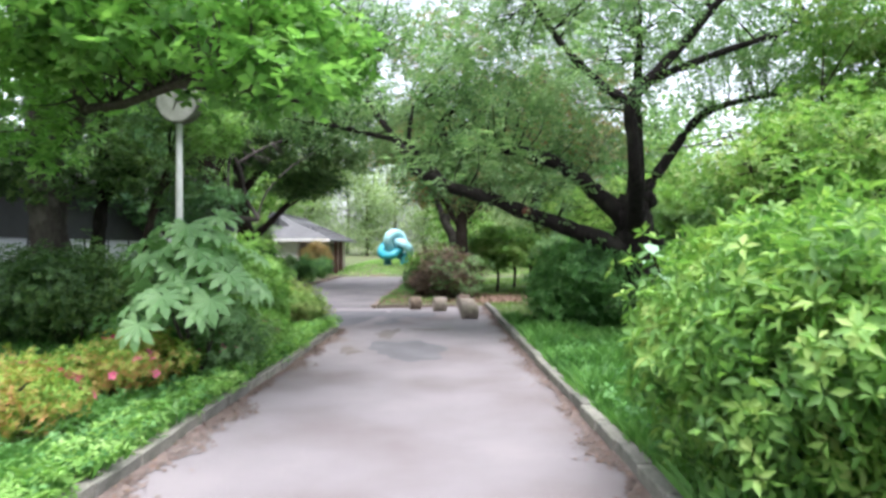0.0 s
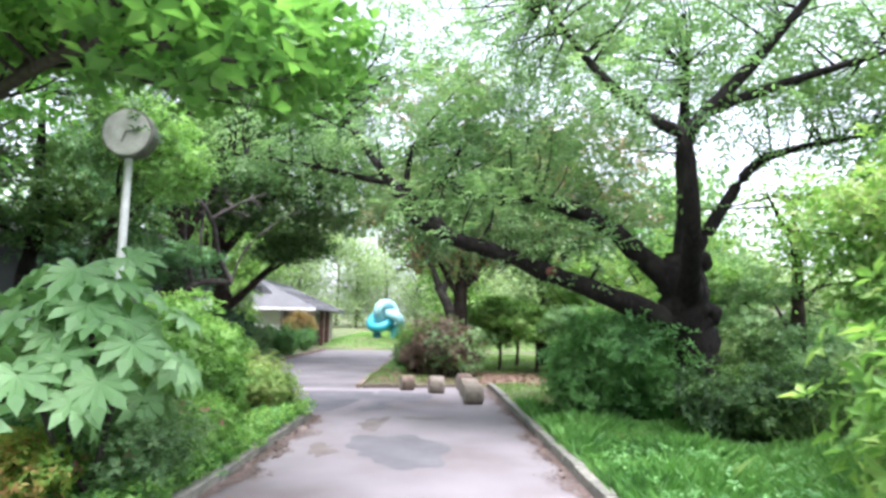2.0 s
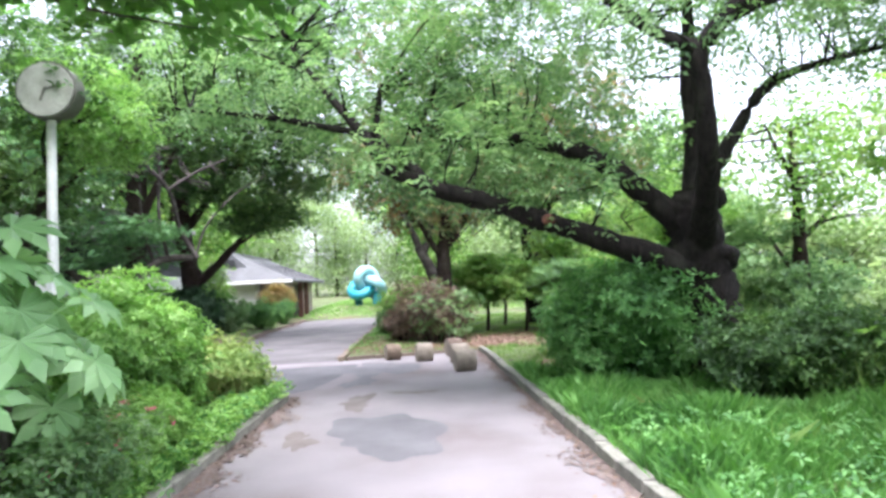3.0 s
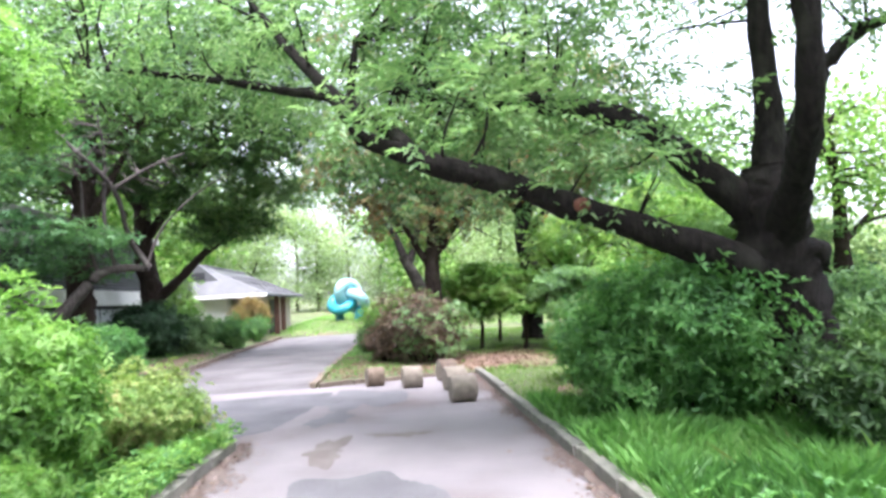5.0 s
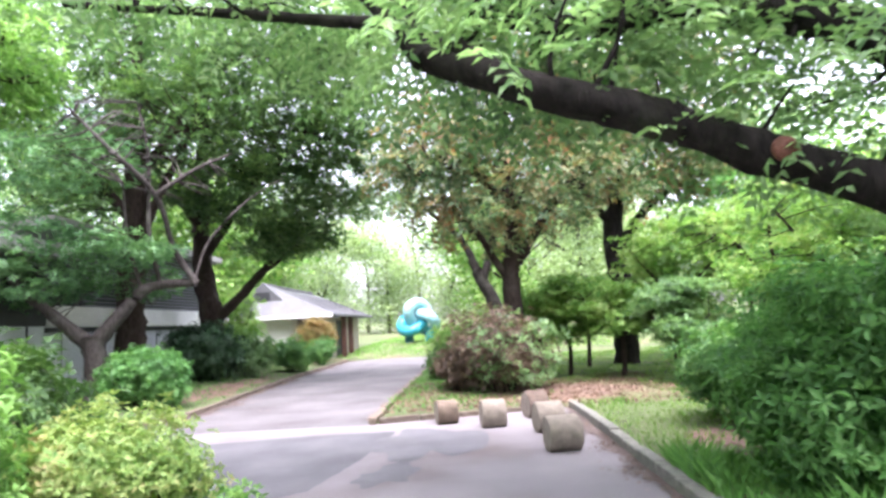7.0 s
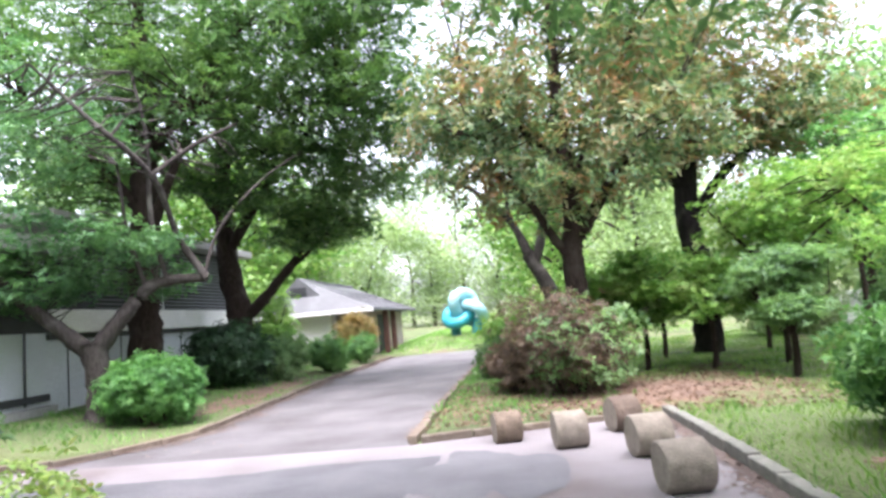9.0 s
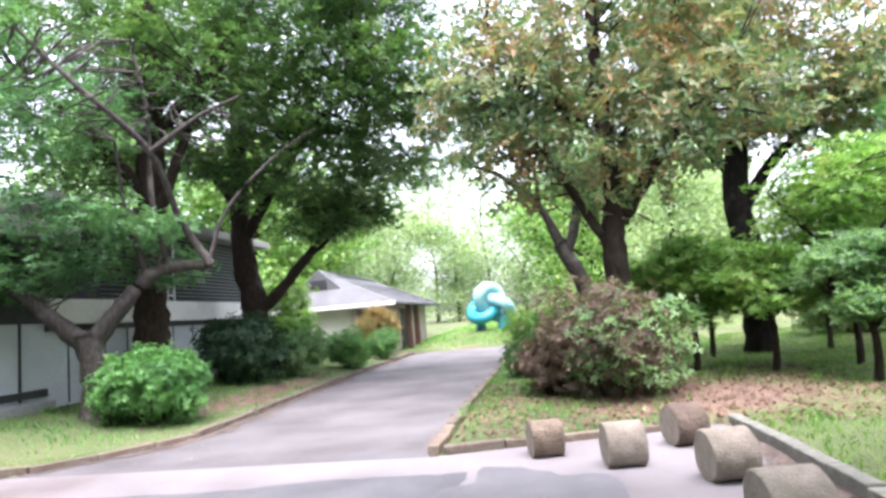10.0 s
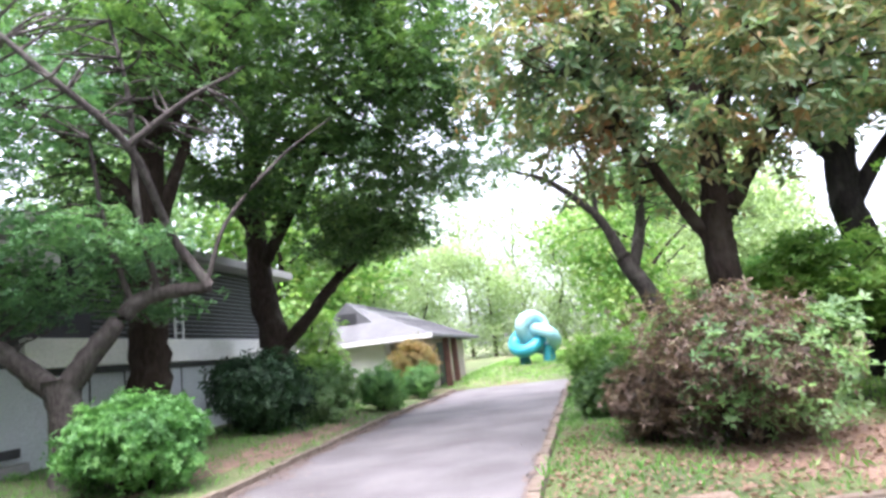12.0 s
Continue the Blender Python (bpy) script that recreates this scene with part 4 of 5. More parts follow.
cherry = tree(
    "overhanging_tree", B, "old dark-barked tree with a limb reaching over the path", M_BARK_DARK, LF_CHERRY,
    ([(3.85, 11.6, -0.1), (3.74, 11.6, 0.8), (3.58, 11.55, 1.6), (3.5, 11.5, 2.3), (3.48, 11.5, 2.7)], [0.52, 0.39, 0.35, 0.34, 0.22]),
    [LIMB_a, LIMB_b, LIMB_c, LIMB_d, LIMB_e, LIMB_f, LIMB_g, LIMB_h, LIMB_i, LIMB_j],
    [((-1.6, 12.6, 4.9), (2.6, 1.8, 1.1), 1.6), ((0.6, 13.2, 4.4), (2.4, 1.6, 1.3), 1.6), ((2.2, 12.4, 5.6), (2.4, 2.0, 1.4), 1.6),
     ((5.2, 11.0, 6.3), (3.0, 2.4, 1.2), 1.2), ((6.6, 11.2, 4.9), (1.6, 1.4, 0.6), 0.35), ((0.6, 11.6, 3.3), (1.6, 0.9, 0.5), 0.8), ((2.6, 9.9, 4.5), (1.2, 0.8, 0.5), 0.3), ((1.9, 11.6, 2.7), (1.0, 0.8, 0.5), 0.3), ((0.0, 12.8, 6.6), (3.4, 2.2, 1.0), 1.6), ((2.2, 10.6, 6.6), (2.2, 1.6, 0.8), 0.8), ((2.9, 11.8, 3.4), (1.0, 0.8, 0.7), 0.35), ((5.0, 10.0, 5.7), (2.4, 1.4, 0.9), 1.1), ((5.9, 11.6, 4.9), (2.2, 1.2, 0.7), 0.8)],
    1450, 5, 0.22, (0.105, 0.042), "pinnate", 21, twigs=300, up=0.7, flat=0.5, inner=0.15, twig_r=0.014)
bm = bmesh.new()
bmesh.ops.create_uvsphere(bm, u_segments=14, v_segments=9, radius=1.0, matrix=Matrix.Translation((1.50, 11.225, 2.36)) @ Matrix.Diagonal((0.085, 0.04, 0.075, 1)))
part("pruning_wound", bm, M_WOUND, cherry, "reddish open pruning wound", True)
for c, r in (((3.86, 11.42, 1.8), 0.17), ((3.76, 11.4, 2.58), 0.15)):
    bm = bmesh.new()
    bmesh.ops.create_icosphere(bm, subdivisions=3, radius=r, matrix=Matrix.Translation(c))
    for v in bm.verts:
        v.co += (v.co - Vector(c)) * 0.3 * noise.noise(v.co * 6)
    part("burl", bm, M_BARK_DARK, cherry, "", True)

# ---------------------------------------------------------------- trees on the building side
FORK_a = ([(-8.25, 20.55, 1.45), (-8.8, 20.35, 2.0), (-9.4, 20.0, 2.7), (-10.1, 19.5, 3.6)], [0.17, 0.13, 0.11, 0.07])
FORK_b = ([(-8.15, 20.55, 1.5), (-7.7, 20.7, 2.1), (-7.35, 20.9, 2.55), (-7.0, 21.0, 2.68), (-6.2, 20.95, 2.68)], [0.17, 0.14, 0.12, 0.1, 0.085])
FORK_c = ([(-6.2, 20.95, 2.68), (-6.5, 20.6, 3.4), (-6.5, 19.8, 4.4), (-7.0, 18.9, 5.2), (-7.6, 18.4, 6.0)], [0.075, 0.06, 0.05, 0.04, 0.02])
FORK_d = ([(-6.5, 19.8, 4.4), (-5.7, 19.9, 4.9), (-5.0, 20.0, 5.2)], [0.045, 0.035, 0.015])
FORK_e = ([(-7.35, 20.9, 2.55), (-7.5, 20.6, 3.6), (-7.4, 20.2, 4.8)], [0.05, 0.04, 0.02])
FORK_f = ([(-7.0, 21.0, 2.65), (-7.15, 20.8, 3.9), (-7.0, 20.5, 5.4), (-7.2, 20.4, 6.6)], [0.05, 0.045, 0.04, 0.02])
FORK_g = ([(-6.25, 20.95, 2.65), (-5.95, 21.1, 3.6), (-5.2, 21.4, 4.5), (-4.4, 21.5, 5.0)], [0.035, 0.03, 0.02, 0.01])
tree("forked_tree", (-8.2, 20.6, 0.2), "grey forked tree with bare upper branches", M_BARK_GREY, LF_BLUE,
     ([(-8.2, 20.6, 0.0), (-8.15, 20.6, 0.8), (-8.22, 20.55, 1.65)], [0.27, 0.2, 0.22]),
     [FORK_a, FORK_b, FORK_c, FORK_d, FORK_e, FORK_f, FORK_g],
     [((-9.6, 19.6, 3.6), (1.6, 1.5, 0.7), 1.0), ((-8.8, 20.0, 5.2), (1.8, 1.6, 0.7), 0.8), ((-7.4, 20.4, 3.4), (1.1, 0.9, 0.35), 0.35), ((-9.9, 20.0, 6.4), (2.0, 1.8, 0.8), 0.8), ((-9.3, 20.3, 2.75), (1.3, 1.2, 0.45), 0.6), ((-8.3, 21.8, 3.5), (1.3, 1.1, 0.4), 0.45), ((-8.2, 22.6, 2.9), (0.9, 0.8, 0.4), 0.3), ((-10.2, 17.5, 3.2), (1.3, 1.4, 0.6), 0.6)],
     640, 7, 0.2, (0.11, 0.05), "rosette", 31, twigs=120, up=0.85, flat=0.25, twig_r=0.013)

ft = bpy.data.objects["forked_tree"]
gt = np.random.default_rng(36)
Ct, _ = blob_points([((-7.2, 19.5, 5.5), (1.3, 1.1, 0.9), 1.0), ((-6.2, 20.4, 4.9), (1.2, 0.8, 0.7), 0.6)], 70, gt, 0.5)
vt, ft_faces = twig_mesh(Ct, [[(-6.5, 19.8, 4.4), (-7.0, 18.9, 5.2), (-7.6, 18.4, 6.0)], [(-6.5, 19.8, 4.4), (-5.7, 19.9, 4.9), (-5.0, 20.0, 5.2)], [(-7.15, 20.8, 3.9), (-7.0, 20.5, 5.4), (-7.2, 20.4, 6.6)]], gt, 70, 0.014)
child("bare_twig_tangle", raw_mesh("bare_twig_tangle", np.array(vt) - BASE[ft], ft_faces, M_BARK_GREY, True), ft, BASE[ft], "tangle of bare grey twigs", "stuff")

tree("shade_tree", (-7.2, 12.95, 0.05), "dark-leaved tree shading the verge", M_BARK_DARK, LF_DARK,
     ([(-7.2, 12.95, -0.1), (-7.15, 12.9, 1.5), (-7.0, 12.9, 3.2), (-7.0, 12.8, 5.4)], [0.18, 0.14, 0.11, 0.04]),
     [([(-7.05, 12.9, 2.6), (-6.4, 12.8, 3.2), (-5.6, 12.8, 3.6)], [0.07, 0.05, 0.02]), ([(-7.1, 12.9, 2.8), (-7.9, 12.6, 3.4), (-8.8, 12.4, 3.8)], [0.07, 0.05, 0.02])],
     [((-7.8, 12.5, 3.4), (2.0, 1.0, 0.8), 1.2), ((-5.8, 12.8, 3.2), (1.2, 0.8, 0.6), 0.7), ((-6.7, 12.8, 4.9), (2.0, 1.2, 1.1), 1.1), ((-9.4, 12.3, 3.2), (1.2, 0.9, 0.8), 0.6)],
     480, 7, 0.18, (0.11, 0.05), "rosette", 37, twigs=90, up=0.7, twig_r=0.012)

tree("large_dark_tree", (-9.1, 28.2, 0.2), "large dark-trunked tree with dense deep green crown", M_BARK_BROWN, LF_DARK,
     ([(-9.2, 28.2, 0.0), (-9.0, 28.15, 1.2), (-8.85, 28.1, 2.2), (-9.1, 28.0, 4.0), (-9.0, 27.8, 7.0), (-8.8, 27.6, 11)], [0.5, 0.38, 0.36, 0.3, 0.22, 0.08]),
     [([(-8.9, 28.1, 1.9), (-8.2, 28.2, 2.5), (-7.4, 28.2, 3.3), (-6.8, 28.2, 4.0), (-6.4, 28.2, 5.0)], [0.2, 0.17, 0.14, 0.1, 0.05]),
      ([(-7.2, 28.2, 3.5), (-6.6, 28.0, 3.8), (-5.6, 27.8, 4.6)], [0.07, 0.06, 0.02]),
      ([(-9.0, 28.0, 4.2), (-7.8, 27.4, 5.4), (-6.4, 26.6, 6.6), (-5.0, 26.0, 7.4)], [0.17, 0.13, 0.09, 0.03]),
      ([(-9.0, 27.9, 5.0), (-9.6, 26.6, 6.4), (-10.2, 25.0, 7.8)], [0.16, 0.11, 0.04]),
      ([(-9.0, 27.8, 6.6), (-7.4, 27.0, 8.2), (-5.6, 26.6, 9.6)], [0.13, 0.1, 0.04])],
     [((-6.6, 26.5, 5.7), (2.7, 2.4, 1.1), 1.3), ((-5.2, 26.4, 7.2), (2.6, 2.6, 1.3), 1.2), ((-8.6, 25.5, 7.0), (3.0, 2.6, 1.6), 1.3), ((-6.6, 25.8, 9.4), (3.6, 3.0, 1.8), 1.5), ((-9.4, 26.4, 10.5), (3.4, 3.0, 2.0), 1.1), ((-4.2, 26.2, 9.6), (2.2, 2.4, 1.6), 0.8), ((-6.0, 28.0, 4.5), (1.6, 1.5, 0.6), 0.5), ((-3.7, 25.6, 7.2), (1.7, 2.0, 1.3), 0.7), ((-4.4, 25.0, 10.6), (2.6, 2.4, 1.6), 0.9)],
     1450, 7, 0.32, (0.16, 0.075), "rosette", 32, twigs=260, up=0.8, flat=0.35, twig_r=0.02)

dk = bpy.data.objects["large_dark_tree"]
# Sunlight on the branch ends is put in with a lighter leaf colour.
foliage("sunlit_fringe", dk, LF_CHERRY, [((-5.6, 27.6, 4.9), (1.4, 1.2, 0.5), 1.0), ((-4.6, 27.2, 5.7), (1.3, 1.2, 0.6), 1.0), ((-3.4, 27.2, 5.5), (1.2, 1.1, 0.6), 0.9), ((-6.6, 28.2, 4.3), (1.2, 1.0, 0.4), 0.8)], 190, 7, 0.24, (0.14, 0.065), np.random.default_rng(44), flat=0.35, up=0.8, label="hanging branch ends in a lighter green for sunlight")

tree("brown_trunk_tree", (-9.2, 23.4, 0.3), "tall brown-trunked tree with dark layered foliage", M_BARK_BROWN, LF_DARK,
     ([(-9.0, 23.4, 0.1), (-9.0, 23.4, 2.0), (-8.9, 23.4, 4.0), (-8.7, 23.2, 7.0), (-8.6, 23.0, 10.0)], [0.4, 0.34, 0.32, 0.24, 0.08]),
     [([(-8.9, 23.4, 3.8), (-8.0, 23.0, 5.2), (-7.0, 22.6, 6.6)], [0.16, 0.11, 0.04]),
      ([(-8.9, 23.3, 4.6), (-9.8, 22.6, 6.0), (-10.6, 21.8, 7.0)], [0.15, 0.1, 0.04]),
      ([(-8.8, 23.2, 5.6), (-7.6, 23.6, 7.4), (-6.4, 23.8, 9.0)], [0.14, 0.1, 0.04])],
     [((-7.6, 22.6, 6.9), (2.2, 1.9, 1.2), 1.2), ((-9.9, 22.0, 7.0), (2.4, 2.0, 1.4), 1.2), ((-8.4, 22.8, 9.0), (3.0, 2.5, 1.5), 1.3), ((-10.4, 22.8, 5.2), (1.4, 1.2, 0.6), 0.5), ((-5.9, 23.2, 8.6), (1.8, 1.8, 1.2), 0.8), ((-10.8, 23.2, 9.6), (2.6, 2.2, 1.6), 1.0)],
     680, 7, 0.3, (0.15, 0.06), "rosette", 33, twigs=200, up=0.8, flat=0.35, twig_r=0.018)

# ---------------------------------------------------------------- trees on the island
tree("rusty_leaved_tree", (0.7, 22.1, 0.05), "broad-leaved evergreen with rusty brown and green leaves", M_BARK_BROWN, LF_RUST,
     ([(0.72, 22.1, -0.1), (0.70, 22.1, 1.2), (0.66, 22.1, 2.5), (0.75, 22.1, 3.4), (0.7, 22.2, 5.5), (0.8, 22.2, 8.5)], [0.26, 0.2, 0.2, 0.17, 0.13, 0.05]),
     [([(0.66, 22.1, 2.3), (0.25, 22.0, 3.0), (-0.2, 21.7, 3.8), (-0.8, 21.2, 4.8)], [0.1, 0.08, 0.065, 0.03]),
      ([(0.7, 22.1, 2.6), (1.15, 22.0, 3.3), (1.9, 21.6, 4.3), (2.7, 21.2, 5.2)], [0.15, 0.12, 0.09, 0.03]),
      ([(0.72, 22.1, 3.4), (1.3, 22.4, 4.8), (2.2, 22.6, 6.6)], [0.12, 0.09, 0.03]),
      ([(0.72, 22.1, 4.0), (-0.3, 22.4, 5.6), (-1.2, 22.6, 7.0)], [0.11, 0.08, 0.03])],
     [((0.3, 21.8, 4.0), (1.7, 1.6, 0.9), 1.1), ((-0.9, 21.6, 5.2), (1.6, 1.6, 1.2), 1.2), ((2.1, 21.7, 4.5), (1.7, 1.6, 1.0), 1.2), ((0.8, 21.9, 6.2), (2.5, 2.0, 1.5), 1.6), ((2.6, 22.2, 6.8), (1.7, 1.7, 1.4), 0.9), ((0.4, 22.0, 8.6), (2.4, 2.0, 1.4), 1.2)],
     620, 6, 0.26, (0.17, 0.07), "rosette", 41, twigs=220, up=0.5, flat=0.7, twig_r=0.016)

tree("leaning_tree", (0.7, 28.6, 0.05), "leaning grey-barked tree with open forked crown", M_BARK_GREY, LF_CHERRY,
     ([(1, 28.6, -0.1), (0.8, 28.6, 1.0), (0.45, 28.6, 2.2), (-0.05, 28.5, 3.2)], [0.32, 0.26, 0.22, 0.18]),
     [([(0.05, 28.5, 3.0), (-0.45, 28.4, 4.2), (-1.45, 28.2, 5.2), (-2.35, 28.0, 5.6)], [0.15, 0.11, 0.07, 0.03]),
      ([(0.15, 28.5, 2.8), (0.55, 28.5, 4.2), (0.45, 28.4, 6.0), (0.85, 28.3, 8.0)], [0.15, 0.12, 0.09, 0.03]),
      ([(-0.45, 28.4, 4.2), (-0.55, 28.3, 5.4), (-1.15, 28.2, 6.8)], [0.07, 0.05, 0.02])],
     [((-0.15, 28.4, 7.2), (2.6, 2.0, 1.4), 1.0), ((1.05, 28.6, 5.0), (1.6, 1.4, 1.0), 0.8), ((-1.75, 28.2, 6.6), (1.4, 1.3, 0.9), 0.5)],
     260, 7, 0.3, (0.13, 0.065), "rosette", 42, twigs=100, twig_r=0.016)

tree("right_tree", (4.2, 26.2, 0.05), "tall dark-trunked tree beyond the lawn", M_BARK_DARK, LF_RUST,
     ([(4.1, 26.2, -0.1), (4.2, 26.2, 2.0), (4.0, 26.2, 3.6), (4.3, 26.1, 6.0), (4.2, 26.0, 9.0)], [0.36, 0.3, 0.28, 0.2, 0.06]),
     [([(4.05, 26.2, 3.2), (4.9, 26.0, 4.4), (6.2, 25.6, 5.4)], [0.16, 0.12, 0.04]),
      ([(4.1, 26.2, 4.0), (3.2, 26.0, 5.2), (2.6, 25.8, 6.4)], [0.14, 0.1, 0.03])],
     [((4.6, 26.0, 6.0), (2.6, 2.2, 1.6), 1.2), ((3.0, 26.0, 7.4), (2.2, 2.0, 1.5), 1.0), ((5.6, 25.8, 8.0), (2.6, 2.2, 1.6), 1.0), ((6.0, 25.4, 5.6), (1.9, 1.6, 1.0), 0.7)],
     600, 7, 0.3, (0.17, 0.08), "rosette", 43, twigs=120, twig_r=0.018)

# small layered trees on the lawn
for i, (x, y, h, w, mat) in enumerate([(2.0, 23.2, 2.5, 1.0, LF_YELLOW), (3.1, 22.4, 2.6, 1.1, LF_YELLOW), (2.9, 25.6, 2.7, 1.2, LF_BRIGHT), (4.5, 22.6, 4.3, 1.6, LF_YELLOW), (6.1, 21.0, 4.7, 1.8, LF_YELLOW), (5.8, 18.0, 4.2, 1.6, LF_YELLOW), (7.0, 24.5, 4.9, 1.9, LF_BRIGHT), (1.5, 25.2, 2.2, 0.9, LF_CHERRY), (3.8, 20.6, 2.1, 0.8, LF_CHERRY), (5.3, 25.6, 3.4, 1.4, LF_YELLOW), (6.9, 18.4, 3.7, 1.5, LF_CHERRY)]):
    gq = np.random.default_rng(900 + i)
    q = lambda a=0.25: gq.normal(0, a) * w
    tree("small_tree", (x, y, 0.05), "small multi-layered tree with yellow-green foliage", M_BARK_BROWN, mat,
         ([(x, y, -0.05), (x + 0.05, y, h * 0.3), (x - 0.05, y, h * 0.6), (x, y, h * 0.9)], [0.06, 0.05, 0.035, 0.015]),
         [([(x, y, h * 0.35), (x + w * 0.4, y - 0.1, h * 0.55), (x + w * 0.75, y - 0.2, h * 0.65)], [0.045, 0.035, 0.012]),
          ([(x, y, h * 0.4), (x - w * 0.4, y + 0.1, h * 0.6), (x - w * 0.7, y - 0.1, h * 0.72)], [0.045, 0.035, 0.012])],
         [((x + q(0.5), y + q(0.4), h * gq.uniform(0.45, 0.95)), (w * gq.uniform(0.35, 0.75), w * gq.uniform(0.35, 0.7), h * gq.uniform(0.06, 0.13)), 1.0) for _ in range(9)],
         300, 7, 0.15, (0.10, 0.045), "rosette", 50 + i, twigs=50, group="small trees on the lawn", up=0.8, flat=0.35, twig_r=0.01)

tree("house_shrub_tree", (-9.3, 31.6, 0.2), "tall light green shrub beside the small house", M_BARK_BROWN, LF_YELLOW,
     ([(-9.3, 31.6, 0.0), (-9.25, 31.6, 1.2), (-9.3, 31.5, 2.6), (-9.2, 31.5, 3.4)], [0.08, 0.06, 0.04, 0.015]),
     [([(-9.3, 31.6, 1.0), (-8.9, 31.4, 1.8), (-8.6, 31.3, 2.5)], [0.04, 0.03, 0.012])],
     [((-9.2, 31.5, 2.6), (0.7, 0.7, 0.8), 1.0), ((-8.9, 31.3, 1.6), (0.7, 0.7, 0.7), 1.0), ((-9.6, 31.5, 1.4), (0.7, 0.6, 0.8), 0.8)],
     200, 7, 0.14, (0.11, 0.055), "rosette", 66, twigs=30, up=0.6, twig_r=0.01)

# ---------------------------------------------------------------- near trees at the path's start
tree("broadleaf_tree", (-8.0, 12.6, 0.05), "dark-trunked tree with bright leafy branches over the verge", M_BARK_GREY, LF_MAPLE,
     ([(-8.0, 12.6, -0.1), (-7.95, 12.6, 2.0), (-8.1, 12.6, 4.5), (-8.0, 12.4, 8.0)], [0.42, 0.34, 0.3, 0.12]),
     [([(-8.0, 12.5, 3.4), (-6.2, 10.5, 3.7), (-4.8, 8.4, 3.55), (-3.6, 7.0, 3.3), (-2.4, 6.2, 3.35), (-1.3, 5.6, 3.0)], [0.1, 0.075, 0.06, 0.05, 0.035, 0.015]),
      ([(-8.0, 12.5, 4.2), (-6.6, 10.6, 5.2), (-4.6, 8.6, 5.8)], [0.13, 0.09, 0.04]),
      ([(-4.8, 8.4, 3.55), (-4.4, 6.8, 4.2), (-3.2, 5.4, 4.6)], [0.06, 0.045, 0.02])],
     [((-2.5, 6.2, 3.9), (1.5, 1.2, 0.6), 1.2), ((-4.4, 6.8, 4.4), (1.8, 1.5, 0.8), 1.3), ((-3.2, 7.4, 5.2), (2.2, 1.6, 0.8), 1.0), ((-6.4, 8.8, 3.6), (1.8, 1.4, 0.9), 0.8), ((-6.2, 9.4, 5.4), (2.4, 2.0, 1.2), 1.2), ((-1.6, 5.5, 3.15), (0.6, 0.5, 0.35), 0.25), ((-3.8, 7.3, 4.1), (1.0, 0.8, 0.45), 0.6), ((-1.9, 7.6, 3.95), (1.0, 0.8, 0.5), 0.6), ((-7.8, 11.2, 6.6), (2.6, 2.2, 1.4), 0.8)],
     780, 7, 0.2, (0.14, 0.085), "rosette", 61, twigs=200, up=0.8, flat=0.4, twig_r=0.013)
tree("light_clump_tree", (-5.5, 14.6, 0.05), "slim tree with pale yellow-green dense crown", M_BARK_BROWN, LF_LIME,
     ([(-6.3, 12.9, -0.1), (-6.2, 12.95, 1.6), (-5.9, 13.1, 3.0), (-5.4, 13.3, 4.4)], [0.1, 0.085, 0.07, 0.03]),
     [([(-6.0, 13.0, 2.8), (-5.4, 13.2, 3.5), (-4.8, 13.3, 4.1)], [0.05, 0.04, 0.015])],
     [((-5.1, 13.4, 4.3), (0.85, 0.8, 0.65), 1.0), ((-5.7, 13.5, 5.0), (1.0, 0.9, 0.6), 0.8)],
     330, 7, 0.12, (0.08, 0.035), "rosette", 62, twigs=60, up=0.5, twig_r=0.01)
tree("yellowish_tree", (4.4, 7.6, 0.05), "yellow-green young tree beside the path", M_BARK_BROWN, LF_YELLOW,
     ([(4.4, 7.6, -0.1), (4.3, 7.6, 1.2), (4.2, 7.5, 2.4), (4.2, 7.5, 3.2)], [0.1, 0.08, 0.06, 0.02]),
     [([(4.3, 7.6, 1.3), (3.8, 7.4, 2.1), (3.5, 7.2, 2.8)], [0.045, 0.035, 0.012]), ([(4.25, 7.6, 1.8), (4.8, 7.6, 2.6), (5.3, 7.6, 3.2)], [0.045, 0.035, 0.012])],
     [((3.8, 7.4, 2.5), (0.85, 0.8, 0.5), 1.0), ((4.6, 7.5, 2.9), (1.0, 0.9, 0.6), 1.0), ((4.3, 7.3, 1.9), (1.1, 0.9, 0.5), 0.9), ((4.5, 7.4, 1.1), (1.2, 0.9, 0.6), 0.9)],
     420, 7, 0.14, (0.09, 0.045), "rosette", 63, twigs=80, up=0.6, twig_r=0.009)
tree("yellowish_tree", (6.3, 9.0, 0.05), "taller yellow-green tree on the lawn", M_BARK_BROWN, LF_YELLOW,
     ([(6.3, 9.0, -0.1), (6.3, 9.0, 1.6), (6.2, 9.0, 3.2), (6.3, 8.9, 4.6)], [0.14, 0.11, 0.08, 0.03]),
     [([(6.3, 9.0, 2.0), (5.7, 8.8, 3.0), (5.2, 8.6, 3.8)], [0.06, 0.045, 0.015]), ([(6.25, 9.0, 2.4), (6.9, 9.0, 3.4), (7.4, 9.0, 4.2)], [0.06, 0.045, 0.015])],
     [((5.6, 8.7, 3.4), (1.1, 1.0, 0.6), 1.0), ((6.6, 8.9, 4.2), (1.4, 1.2, 0.8), 1.2), ((6.3, 8.6, 2.4), (1.4, 1.1, 0.7), 1.0), ((5.9, 8.5, 4.9), (1.1, 1.0, 0.6), 0.8)],
     480, 7, 0.18, (0.11, 0.05), "rosette", 64, twigs=80, up=0.6, twig_r=0.011)

